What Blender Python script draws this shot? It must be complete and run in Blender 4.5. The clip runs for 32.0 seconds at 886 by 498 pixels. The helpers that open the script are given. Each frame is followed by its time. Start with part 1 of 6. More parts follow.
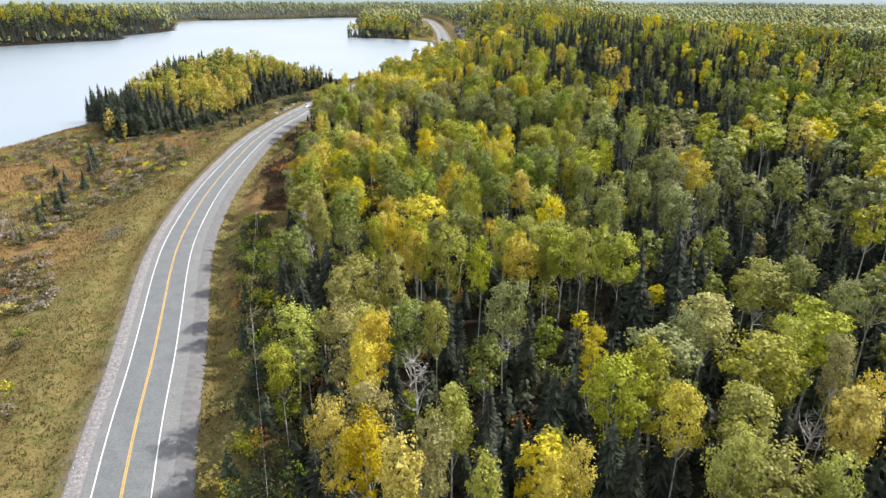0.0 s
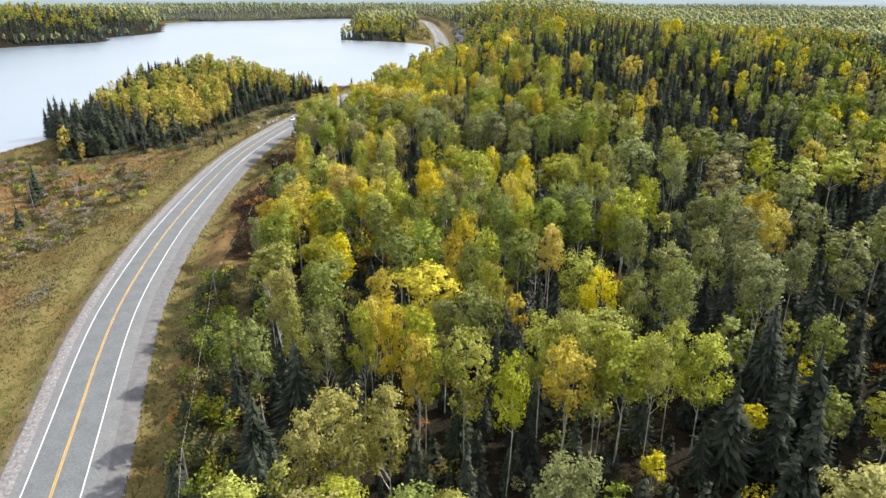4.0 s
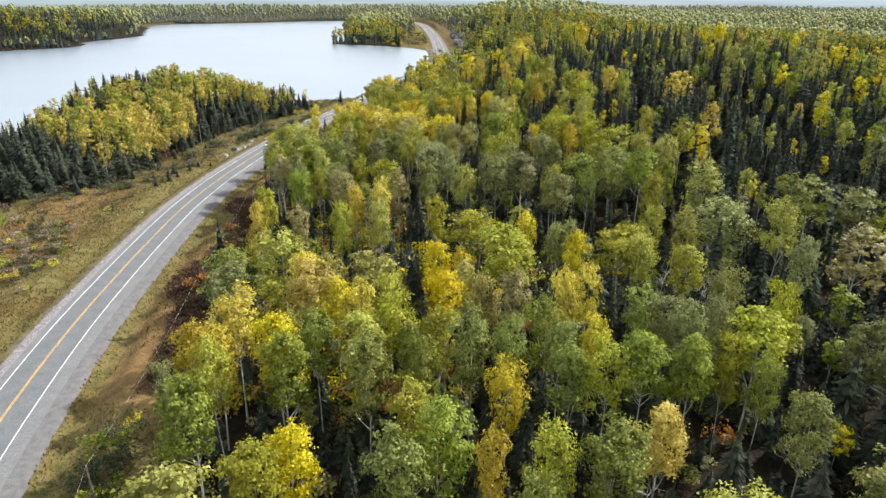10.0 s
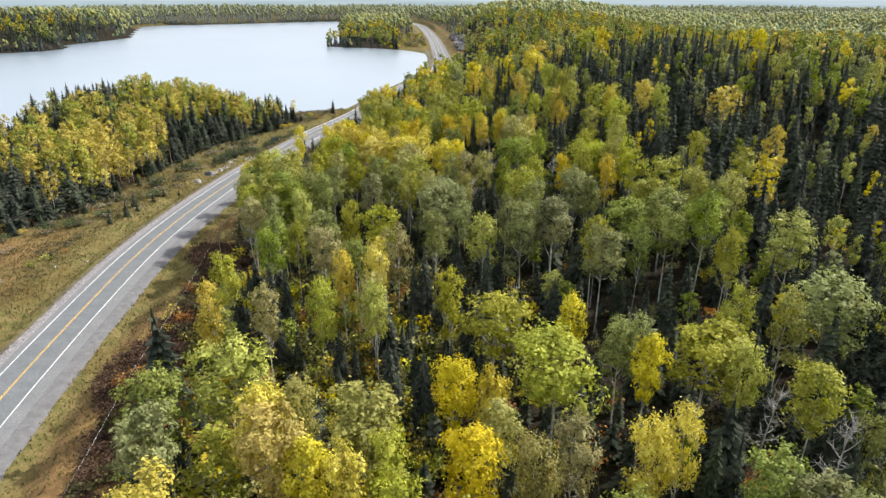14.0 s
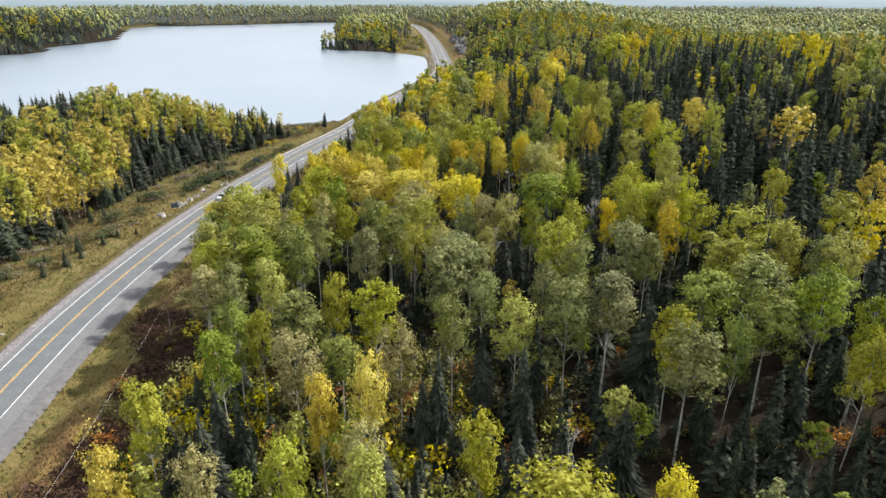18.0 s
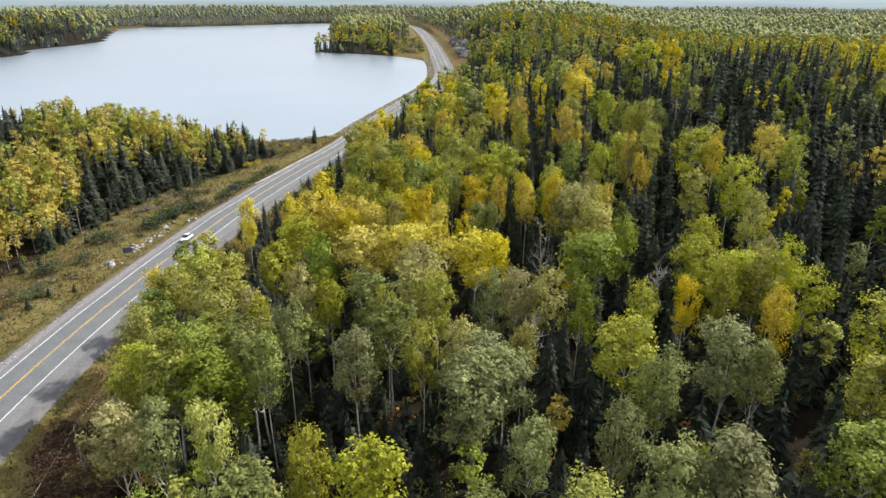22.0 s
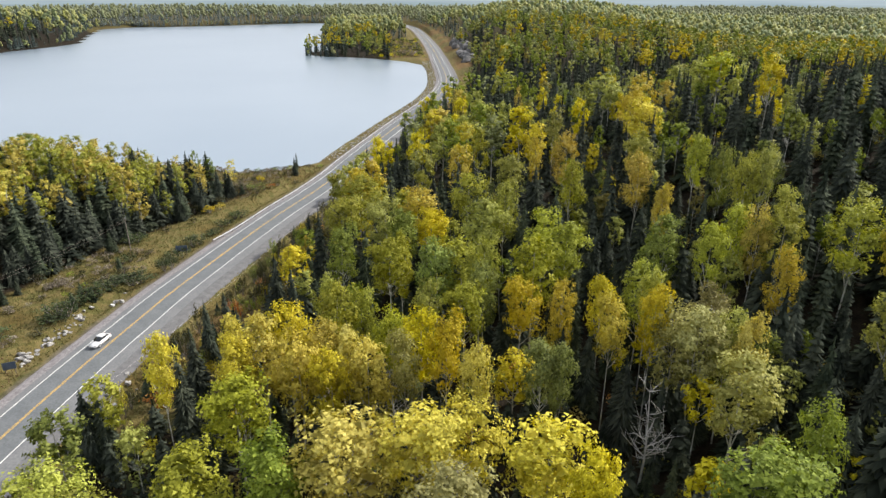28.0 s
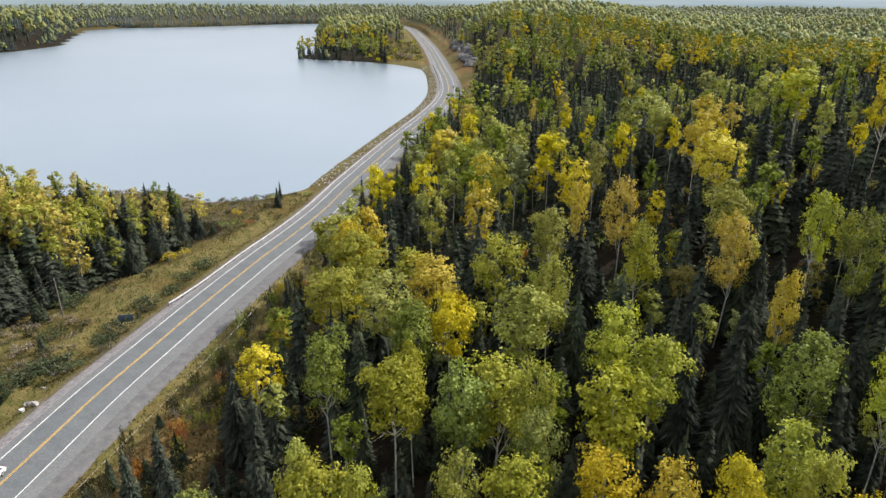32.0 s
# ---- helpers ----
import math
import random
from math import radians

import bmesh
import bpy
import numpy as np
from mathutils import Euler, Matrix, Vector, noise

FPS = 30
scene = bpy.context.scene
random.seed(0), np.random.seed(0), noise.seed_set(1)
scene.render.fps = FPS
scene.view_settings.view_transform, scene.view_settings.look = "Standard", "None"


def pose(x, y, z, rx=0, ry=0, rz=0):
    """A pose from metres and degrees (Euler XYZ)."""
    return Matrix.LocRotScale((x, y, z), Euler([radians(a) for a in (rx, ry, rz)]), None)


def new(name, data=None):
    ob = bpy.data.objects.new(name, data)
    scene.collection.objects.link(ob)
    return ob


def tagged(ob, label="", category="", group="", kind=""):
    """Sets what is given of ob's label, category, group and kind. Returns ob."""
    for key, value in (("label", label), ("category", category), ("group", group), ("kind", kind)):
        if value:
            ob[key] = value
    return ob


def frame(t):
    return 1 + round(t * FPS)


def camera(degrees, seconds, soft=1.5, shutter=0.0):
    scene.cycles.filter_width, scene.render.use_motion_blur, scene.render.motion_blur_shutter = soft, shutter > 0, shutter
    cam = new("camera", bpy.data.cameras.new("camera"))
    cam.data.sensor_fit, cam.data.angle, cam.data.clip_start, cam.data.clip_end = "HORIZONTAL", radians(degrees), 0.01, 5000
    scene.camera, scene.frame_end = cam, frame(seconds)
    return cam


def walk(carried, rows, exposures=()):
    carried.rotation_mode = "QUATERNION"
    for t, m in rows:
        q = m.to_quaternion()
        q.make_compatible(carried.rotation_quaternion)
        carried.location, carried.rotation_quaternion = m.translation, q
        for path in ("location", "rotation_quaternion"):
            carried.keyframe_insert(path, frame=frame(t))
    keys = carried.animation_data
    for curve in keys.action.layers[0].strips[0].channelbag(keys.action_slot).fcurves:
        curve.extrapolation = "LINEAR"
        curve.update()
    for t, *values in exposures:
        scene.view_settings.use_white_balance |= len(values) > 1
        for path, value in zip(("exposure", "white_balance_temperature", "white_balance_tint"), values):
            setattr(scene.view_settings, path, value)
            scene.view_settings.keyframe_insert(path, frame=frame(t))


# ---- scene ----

cam = camera(69.7, 32.0)
# the flight: length, height over the road, tilt of the first look
METRES, EYE, TILT, LEAN, TURN = 283.0, 60.0, -22.3, 0.0, 0.0
ROWS = [
    (0.0, 0.0, 0.0, 0.0, -0.0, 0.0, 0.0),
    (0.5, -0.001, 0.0145, 0.006, -0.05, 0.02, 0.0),
    (1.0, -0.002, 0.029, 0.0121, -0.1, 0.01, 0.02),
    (1.5, -0.0031, 0.0435, 0.0181, -0.15, 0.02, 0.01),
    (2.0, -0.0041, 0.058, 0.0241, -0.2, 0.03, 0.03),
    (2.5, -0.0051, 0.0726, 0.0301, -0.26, 0.04, 0.03),
    (3.0, -0.0061, 0.087, 0.0361, -0.31, 0.04, 0.03),
    (3.5, -0.0071, 0.1014, 0.0421, -0.35, 0.04, 0.04),
    (5.5, -0.0109, 0.1606, 0.0652, -0.5, 0.08, 0.03),
    (6.0, -0.0119, 0.1752, 0.0711, -0.54, 0.07, 0.05),
    (6.5, -0.0129, 0.1896, 0.0771, -0.57, 0.08, 0.07),
    (7.0, -0.0138, 0.204, 0.083, -0.59, 0.08, 0.09),
    (7.5, -0.0148, 0.2182, 0.0891, -0.61, 0.06, 0.11),
    (8.0, -0.0158, 0.2326, 0.095, -0.64, 0.08, 0.13),
    (8.5, -0.0168, 0.247, 0.101, -0.68, 0.1, 0.15),
    (9.0, -0.0177, 0.2614, 0.1068, -0.71, 0.11, 0.18),
    (9.5, -0.0187, 0.2757, 0.1128, -0.76, 0.11, 0.19),
    (10.0, -0.0197, 0.29, 0.1187, -0.8, 0.13, 0.23),
    (10.5, -0.0207, 0.3043, 0.1247, -0.84, 0.13, 0.23),
    (11.0, -0.0217, 0.319, 0.1307, -0.88, 0.14, 0.25),
    (11.5, -0.0226, 0.3333, 0.1369, -0.92, 0.14, 0.26),
    (12.0, -0.0237, 0.3477, 0.1429, -0.95, 0.14, 0.32),
    (12.5, -0.0245, 0.3622, 0.1489, -0.95, 0.13, 0.33),
    (13.0, -0.0256, 0.3764, 0.1549, -0.99, 0.12, 0.35),
    (13.5, -0.0267, 0.3907, 0.1609, -1.02, 0.13, 0.35),
    (14.0, -0.0276, 0.405, 0.167, -1.03, 0.11, 0.36),
    (14.5, -0.0286, 0.4191, 0.1731, -1.06, 0.1, 0.37),
    (16.5, -0.0324, 0.4782, 0.196, -1.15, 0.18, 0.35),
    (17.0, -0.0334, 0.4926, 0.2021, -1.19, 0.16, 0.37),
    (17.5, -0.0344, 0.507, 0.2081, -1.21, 0.15, 0.38),
    (18.0, -0.0356, 0.5214, 0.214, -1.25, 0.15, 0.38),
    (18.5, -0.0365, 0.5359, 0.2201, -1.28, 0.15, 0.39),
    (19.0, -0.0375, 0.5504, 0.2259, -1.31, 0.18, 0.36),
    (19.5, -0.0386, 0.5647, 0.2319, -1.35, 0.18, 0.36),
    (20.0, -0.0399, 0.579, 0.2378, -1.4, 0.17, 0.35),
    (20.5, -0.0405, 0.5937, 0.2434, -1.39, 0.18, 0.39),
    (21.0, -0.0415, 0.6081, 0.2492, -1.43, 0.19, 0.4),
    (21.5, -0.0426, 0.6224, 0.2552, -1.5, 0.17, 0.41),
    (22.0, -0.0434, 0.6367, 0.2612, -1.51, 0.15, 0.45),
    (22.5, -0.0445, 0.6513, 0.2671, -1.57, 0.14, 0.45),
    (23.0, -0.0454, 0.666, 0.273, -1.59, 0.13, 0.46),
    (23.5, -0.0465, 0.6803, 0.279, -1.61, 0.12, 0.47),
    (24.0, -0.0475, 0.6948, 0.2848, -1.64, 0.12, 0.51),
    (24.5, -0.0483, 0.7093, 0.2908, -1.64, 0.08, 0.54),
    (25.0, -0.0495, 0.7237, 0.2965, -1.68, 0.09, 0.56),
    (25.5, -0.0505, 0.7379, 0.3023, -1.72, 0.07, 0.57),
    (27.5, -0.0546, 0.7944, 0.3251, -1.87, 0.03, 0.57),
    (28.0, -0.0555, 0.8088, 0.331, -1.88, 0.02, 0.62),
    (28.5, -0.0566, 0.8232, 0.3368, -1.91, 0.02, 0.62),
    (29.0, -0.0575, 0.8374, 0.3427, -1.94, 0.02, 0.63),
    (29.5, -0.0586, 0.8517, 0.3486, -1.98, -0.0, 0.65),
    (30.0, -0.0595, 0.866, 0.3543, -2.01, 0.0, 0.64),
    (30.5, -0.0607, 0.8804, 0.3601, -2.08, 0.02, 0.63),
    (31.0, -0.0617, 0.8947, 0.366, -2.1, 0.01, 0.67),
    (31.5, -0.0627, 0.9092, 0.3718, -2.15, 0.03, 0.64),
    (32.0, -0.0636, 0.9236, 0.3779, -2.18, 0.0, 0.69),
]
walk(cam, [(t, pose(0, 0, EYE, TILT, LEAN, TURN) @ pose(METRES * x, METRES * y, METRES * z, 90 + pitch, roll, yaw))
           for t, x, y, z, yaw, pitch, roll in ROWS],
     [(0.0, 0.56), (8.0, 0.50), (14.0, 0.46), (20.0, 0.33), (26.0, 0.21), (32.0, 0.14)])

# ---- light ----
SUN_AZ, SUN_EL = 60.0, 40.0
CLOUD = 8.2  # thin bright cloud over the sky
sun_way = Vector((math.sin(radians(SUN_AZ)) * math.cos(radians(SUN_EL)),
                  math.cos(radians(SUN_AZ)) * math.cos(radians(SUN_EL)), math.sin(radians(SUN_EL))))
world = bpy.data.worlds.new("sky")
scene.world = world
world.use_nodes = True
wn = world.node_tree
sky = wn.nodes.new("ShaderNodeTexSky")
sky.sky_type, sky.sun_disc = "NISHITA", False
sky.sun_elevation, sky.sun_rotation = radians(SUN_EL), radians(SUN_AZ)
sky.dust_density, sky.air_density = 2.5, 1.0
way = wn.nodes.new("ShaderNodeTexCoord")
cloud = wn.nodes.new("ShaderNodeTexNoise")
cloud.inputs["Scale"].default_value, cloud.inputs["Detail"].default_value = 2.2, 5
flat = wn.nodes.new("ShaderNodeMapping")
flat.inputs["Scale"].default_value = (1, 1, 3)
veil = wn.nodes.new("ShaderNodeMapRange")
veil.inputs[1].default_value, veil.inputs[2].default_value, veil.inputs[3].default_value, veil.inputs[4].default_value = 0.3, 0.7, 0.45, 0.95
high = wn.nodes.new("ShaderNodeMix")
high.data_type = "RGBA"
high.inputs[7].default_value = (CLOUD * 0.96, CLOUD * 0.98, CLOUD * 1.04, 1)
wn.links.new(way.outputs["Generated"], flat.inputs[0])
wn.links.new(flat.outputs[0], cloud.inputs["Vector"])
wn.links.new(cloud.outputs["Fac"], veil.inputs[0])
wn.links.new(veil.outputs[0], high.inputs[0])
wn.links.new(sky.outputs[0], high.inputs[6])
wn.links.new(high.outputs[2], wn.nodes["Background"].inputs[0])
wn.nodes["Background"].inputs[1].default_value = 0.12
sun = new("sun", bpy.data.lights.new("sun", "SUN"))
sun.data.energy, sun.data.angle, sun.data.color = 5.0, radians(0.6), (1.0, 0.945, 0.865)
sun.rotation_euler = sun_way.to_track_quat("Z", "Y").to_euler()

# ---- materials ----


def material(name):
    m = bpy.data.materials.new(name)
    m.use_nodes = True
    nt = m.node_tree
    return m, nt, nt.nodes["Principled BSDF"]


def node(nt, kind, **sets):
    n = nt.nodes.new(kind)
    for k, v in sets.items():
        n.inputs[k.replace("_", " ")].default_value = v
    return n


def ramp(nt, source, stops):
    r = nt.nodes.new("ShaderNodeValToRGB")
    while len(r.color_ramp.elements) < len(stops):
        r.color_ramp.elements.new(0.5)
    for e, (p, c) in zip(r.color_ramp.elements, stops):
        e.position, e.color = p, (*c, 1)
    nt.links.new(source, r.inputs[0])
    return r.outputs[0]


def mixed(nt, fac, a, b, how="MIX"):
    n = nt.nodes.new("ShaderNodeMix")
    n.data_type, n.blend_type = "RGBA", how
    for s, v in ((n.inputs[0], fac), (n.inputs[6], a), (n.inputs[7], b)):
        if isinstance(v, (tuple, list)):
            s.default_value = (*v, 1)
        elif isinstance(v, (int, float)):
            s.default_value = v
        else:
            nt.links.new(v, s)
    return n.outputs[2]


def position(nt):
    return nt.nodes.new("ShaderNodeNewGeometry").outputs["Position"]


def noisy(nt, scale, detail=4.0, rough=0.55, vector=None):
    n = node(nt, "ShaderNodeTexNoise", Scale=scale, Detail=detail, Roughness=rough)
    nt.links.new(vector or position(nt), n.inputs["Vector"])
    return n.outputs["Fac"]


def bumped(nt, bsdf, height, strength, distance):
    b = node(nt, "ShaderNodeBump", Strength=strength, Distance=distance)
    nt.links.new(height, b.inputs["Height"])
    nt.links.new(b.outputs[0], bsdf.inputs["Normal"])


def plain(name, stops, scale=3.0, rough=0.8, bump=0.0, metal=0.0):
    """A surface whose colour wanders between the stops at the given scale, with a fine grain over it."""
    m, nt, p = material(name)
    col = ramp(nt, noisy(nt, scale, 6), stops)
    col = mixed(nt, 0.35, col, ramp(nt, noisy(nt, scale * 9, 3), ((0.3, (0.25, 0.25, 0.25)), (0.7, (0.85, 0.85, 0.85)))), "OVERLAY")
    nt.links.new(col, p.inputs["Base Color"])
    p.inputs["Roughness"].default_value, p.inputs["Metallic"].default_value = rough, metal
    if bump:
        bumped(nt, p, noisy(nt, scale * 6, 5), 0.6, bump)
    return m


def leafy(name, dark, mid, light, through_light=0.25, rough=0.55):
    """Leaves: the colour varies from leaf to leaf, over each crown and from tree to tree; light passes through."""
    m, nt, p = material(name)
    geo = nt.nodes.new("ShaderNodeNewGeometry")
    info = nt.nodes.new("ShaderNodeObjectInfo")
    tone = nt.nodes.new("ShaderNodeMath")
    tone.operation = "MULTIPLY_ADD"
    nt.links.new(geo.outputs["Random Per Island"], tone.inputs[0])
    tone.inputs[1].default_value = 0.5
    nt.links.new(noisy(nt, 0.22, 2), tone.inputs[2])
    col = ramp(nt, tone.outputs[0], ((0.46, dark), (0.75, mid), (1.0, light)))
    tree = nt.nodes.new("ShaderNodeHueSaturation")
    for sock, span, low in (("Hue", 0.022, 0.491), ("Value", 0.30, 0.85), ("Saturation", 0.25, 0.85)):
        k = nt.nodes.new("ShaderNodeMath")
        k.operation, k.inputs[1].default_value, k.inputs[2].default_value = "MULTIPLY_ADD", span, low
        if sock == "Saturation":
            w = nt.nodes.new("ShaderNodeMath")
            w.operation, w.inputs[1].default_value = "PINGPONG", 0.13
            nt.links.new(info.outputs["Random"], w.inputs[0])
            k.inputs[1].default_value = span * 7
            nt.links.new(w.outputs[0], k.inputs[0])
        else:
            nt.links.new(info.outputs["Random"], k.inputs[0])
        nt.links.new(k.outputs[0], tree.inputs[sock])
    nt.links.new(col, tree.inputs["Color"])
    p.inputs["Roughness"].default_value = rough
    p.inputs["Specular IOR Level"].default_value = 0.1 if rough < 0.6 else 0.03
    nt.links.new(tree.outputs[0], p.inputs["Base Color"])
    t = nt.nodes.new("ShaderNodeBsdfTranslucent")
    rich = node(nt, "ShaderNodeHueSaturation", Saturation=1.2, Value=1.15)
    nt.links.new(tree.outputs[0], rich.inputs["Color"])
    nt.links.new(rich.outputs[0], t.inputs[0])
    mix = nt.nodes.new("ShaderNodeMixShader")
    mix.inputs[0].default_value = through_light
    nt.links.new(p.outputs[0], mix.inputs[1])
    nt.links.new(t.outputs[0], mix.inputs[2])
    nt.links.new(mix.outputs[0], nt.nodes["Material Output"].inputs[0])
    return m


LEAF = {
    "green": leafy("aspen_leaf_green", (0.10, 0.128, 0.024), (0.197, 0.232, 0.042), (0.318, 0.355, 0.074)),
    "sage": leafy("aspen_leaf_sage", (0.114, 0.13, 0.04), (0.208, 0.225, 0.077), (0.315, 0.33, 0.128)),
    "lime": leafy("aspen_leaf_lime", (0.178, 0.186, 0.028), (0.318, 0.325, 0.046), (0.47, 0.468, 0.086)),
    "yellow": leafy("aspen_leaf_yellow", (0.311, 0.258, 0.031), (0.511, 0.423, 0.048), (0.680, 0.564, 0.086)),
    "gold": leafy("aspen_leaf_gold", (0.367, 0.288, 0.028), (0.556, 0.453, 0.043), (0.686, 0.571, 0.081)),
    "straw": leafy("birch_leaf_straw", (0.189, 0.174, 0.055), (0.317, 0.290, 0.095), (0.440, 0.409, 0.162)),
    "rust": leafy("maple_leaf_rust", (0.22, 0.07, 0.02), (0.36, 0.13, 0.03), (0.48, 0.22, 0.06)),
    "spruce": leafy("spruce_needles", (0.020, 0.025, 0.020), (0.044, 0.053, 0.040), (0.086, 0.098, 0.071), 0.1, 0.7),
    "fir": leafy("fir_needles", (0.024, 0.033, 0.022), (0.051, 0.064, 0.040), (0.092, 0.109, 0.066), 0.12, 0.7),
    # next five: far foliage with aerial haze painted in, paler and bluer
    "far_green": leafy("far_leaf_hazed_green", (0.18, 0.21, 0.095), (0.225, 0.26, 0.12), (0.27, 0.305, 0.145)),
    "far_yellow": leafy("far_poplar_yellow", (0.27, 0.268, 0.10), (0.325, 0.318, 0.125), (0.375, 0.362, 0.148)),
    "far_spruce": leafy("far_needles_hazed", (0.06, 0.078, 0.074), (0.085, 0.107, 0.10), (0.115, 0.14, 0.13), 0.1, 0.95),
    "distant": leafy("skyline_leaf_hazed", (0.235, 0.255, 0.14), (0.27, 0.29, 0.16), (0.30, 0.32, 0.18)),
    "hazed_conifer": leafy("skyline_needles_hazed", (0.12, 0.147, 0.142), (0.145, 0.177, 0.17), (0.17, 0.205, 0.195), 0.1, 0.95),
    "shrub": leafy("shrub_leaf", (0.036, 0.036, 0.016), (0.071, 0.069, 0.029), (0.131, 0.119, 0.051)),
    "thicket": leafy("dark_twigs", (0.045, 0.027, 0.02), (0.085, 0.05, 0.036), (0.13, 0.082, 0.056), 0.15, 0.8),
    "juniper": leafy("dark_green_shrub", (0.035, 0.05, 0.025), (0.07, 0.09, 0.042), (0.12, 0.14, 0.065), 0.2, 0.7),
    "brown": leafy("bare_brush", (0.12, 0.10, 0.078), (0.215, 0.18, 0.14), (0.32, 0.28, 0.22), 0.2),
}
M_BARK = plain("pale_bark", ((0.3, (0.14, 0.13, 0.115)), (0.5, (0.42, 0.41, 0.37)), (0.75, (0.62, 0.60, 0.55))), 1.6, 0.85, 0.01)
M_DARKBARK = plain("dark_bark", ((0.3, (0.05, 0.04, 0.03)), (0.7, (0.13, 0.10, 0.08))), 2.0, 0.9)
M_DEAD = plain("dead_wood", ((0.3, (0.26, 0.25, 0.24)), (0.7, (0.52, 0.50, 0.48))), 1.2, 0.9)

# ---- the plan: road line, lake, lie of the land ----
ROAD = np.array([(-14, -40), (-27, 20), (-41, 63), (-46, 79), (-50.6, 95), (-56, 112.5), (-62.4, 133), (-67, 150), (-71, 170), (-74.8, 195),
                 (-77.3, 221), (-79, 246), (-79.9, 267), (-79.6, 285), (-78.3, 305), (-76.1, 325), (-73.8, 342), (-71.1, 358), (-69, 370),
                 (-65.5, 385), (-61.4, 402), (-55.5, 424), (-50.5, 440), (-45, 461), (-39.5, 489), (-26, 549), (-10, 614), (-2, 655), (2.5, 700),
                 (3, 760), (1.6, 817), (-0.5, 910), (-6, 1050), (-21, 1290)], float)
ROAD2 = np.array([(-21, 1290), (-36, 1400), (-62, 1480), (-120, 1560), (-230, 1660)], float)


def smooth_line(pts, step):
    """A curve through the points with a point every step metres."""
    p = np.vstack([2 * pts[0] - pts[1], pts, 2 * pts[-1] - pts[-2]])
    out = []
    for i in range(1, len(p) - 2):
        a, b, c, d = p[i - 1:i + 3]
        n = max(2, int(np.linalg.norm(c - b) / step * 2))
        for u in np.arange(n) / n:
            out.append(0.5 * (2 * b + (c - a) * u + (2 * a - 5 * b + 4 * c - d) * u * u + (3 * b - a - 3 * c + d) * u ** 3))
    out = np.array(out + [pts[-1]])
    s = np.r_[0, np.cumsum(np.linalg.norm(np.diff(out, axis=0), axis=1))]
    k = np.arange(0, s[-1], step)
    return np.c_[np.interp(k, s, out[:, 0]), np.interp(k, s, out[:, 1])]


LINE = smooth_line(np.vstack([ROAD, ROAD2[1:]]), 2.0)
LAKE = np.array([(-188, 267), (-260, 230), (-420, 190), (-640, 260), (-700, 500), (-600, 690), (-511, 768), (-473, 817), (-429, 853), (-420, 880),
                 (-455, 925), (-440, 975), (-432, 1060), (-478, 1175), (-530, 1325), (-512, 1399), (-450, 1412), (-347, 1465), (-262, 1530),
                 (-204, 1550), (-150, 1500), (-158, 1225), (-128, 1150), (-130, 1020), (-100, 985), (-134, 950), (-129, 905), (-89, 889), (-62, 875),
                 (-36, 852), (-17, 823), (-8.3, 780), (-6.5, 733), (-9.5, 683), (-19.5, 634), (-33, 588), (-43, 547), (-51, 519),
                 (-57, 489), (-68, 480), (-84, 478), (-100, 492), (-128, 486), (-165, 482), (-190, 440), (-186, 380), (-178, 330), (-183, 295)], float)


def to_line(px, py, line, closed=False):
    """Distance of points to a line of points, and where along and on which side (+ right of it)."""
    a = line
    b = np.roll(line, -1, 0) if closed else line[1:]
    a = a if closed else line[:-1]
    best = np.full(px.shape, 1e9)
    side = np.zeros(px.shape)
    along = np.zeros(px.shape)
    for i in range(len(a)):
        d = b[i] - a[i]
        L2 = d @ d
        u = np.clip(((px - a[i, 0]) * d[0] + (py - a[i, 1]) * d[1]) / L2, 0, 1)
        ex, ey = px - a[i, 0] - u * d[0], py - a[i, 1] - u * d[1]
        r = np.hypot(ex, ey)
        near = r < best
        best = np.where(near, r, best)
        side = np.where(near, np.sign(d[1] * ex - d[0] * ey), side)
        along = np.where(near, i + u, along)
    return best, side, along


def in_lake(px, py):
    """Signed distance to the shore: negative in the water."""
    d, _, _ = to_line(px, py, LAKE, True)
    inside = np.zeros(px.shape, bool)
    for (x0, y0), (x1, y1) in zip(LAKE, np.roll(LAKE, -1, 0)):
        hit = ((y0 > py) != (y1 > py))
        xx = x0 + (py - y0) / (y1 - y0 + 1e-9) * (x1 - x0)
        inside ^= hit & (px < xx)
    return np.where(inside, -d, d)


COARSE = smooth_line(np.vstack([ROAD, ROAD2[1:]]), 9.0)
WATER_Z = -2.2


def bell(x, y, cx, cy, sx, sy, h, turn=0.0):
    c, s = math.cos(radians(turn)), math.sin(radians(turn))
    u, v = (x - cx) * c + (y - cy) * s, -(x - cx) * s + (y - cy) * c
    return h * np.exp(-(u / sx) ** 2 - (v / sy) ** 2)


def wave(x, y, k, seed):
    """Slow rolling variation between -1 and 1."""
    s = np.random.RandomState(seed).uniform(0, 6.28, 8)
    return (np.sin(x * k + s[0] + 1.3 * np.sin(y * k * 0.7 + s[1])) + np.sin(y * k * 1.1 + s[2] + 1.2 * np.sin(x * k * 0.8 + s[3]))
            + 0.6 * np.sin((x + y) * k * 1.9 + s[4]) + 0.6 * np.sin((x - y) * k * 2.3 + s[5])) / 2.6


def smoothstep(v, a, b):
    t = np.clip((v - a) / (b - a), 0, 1)
    return t * t * (3 - 2 * t)


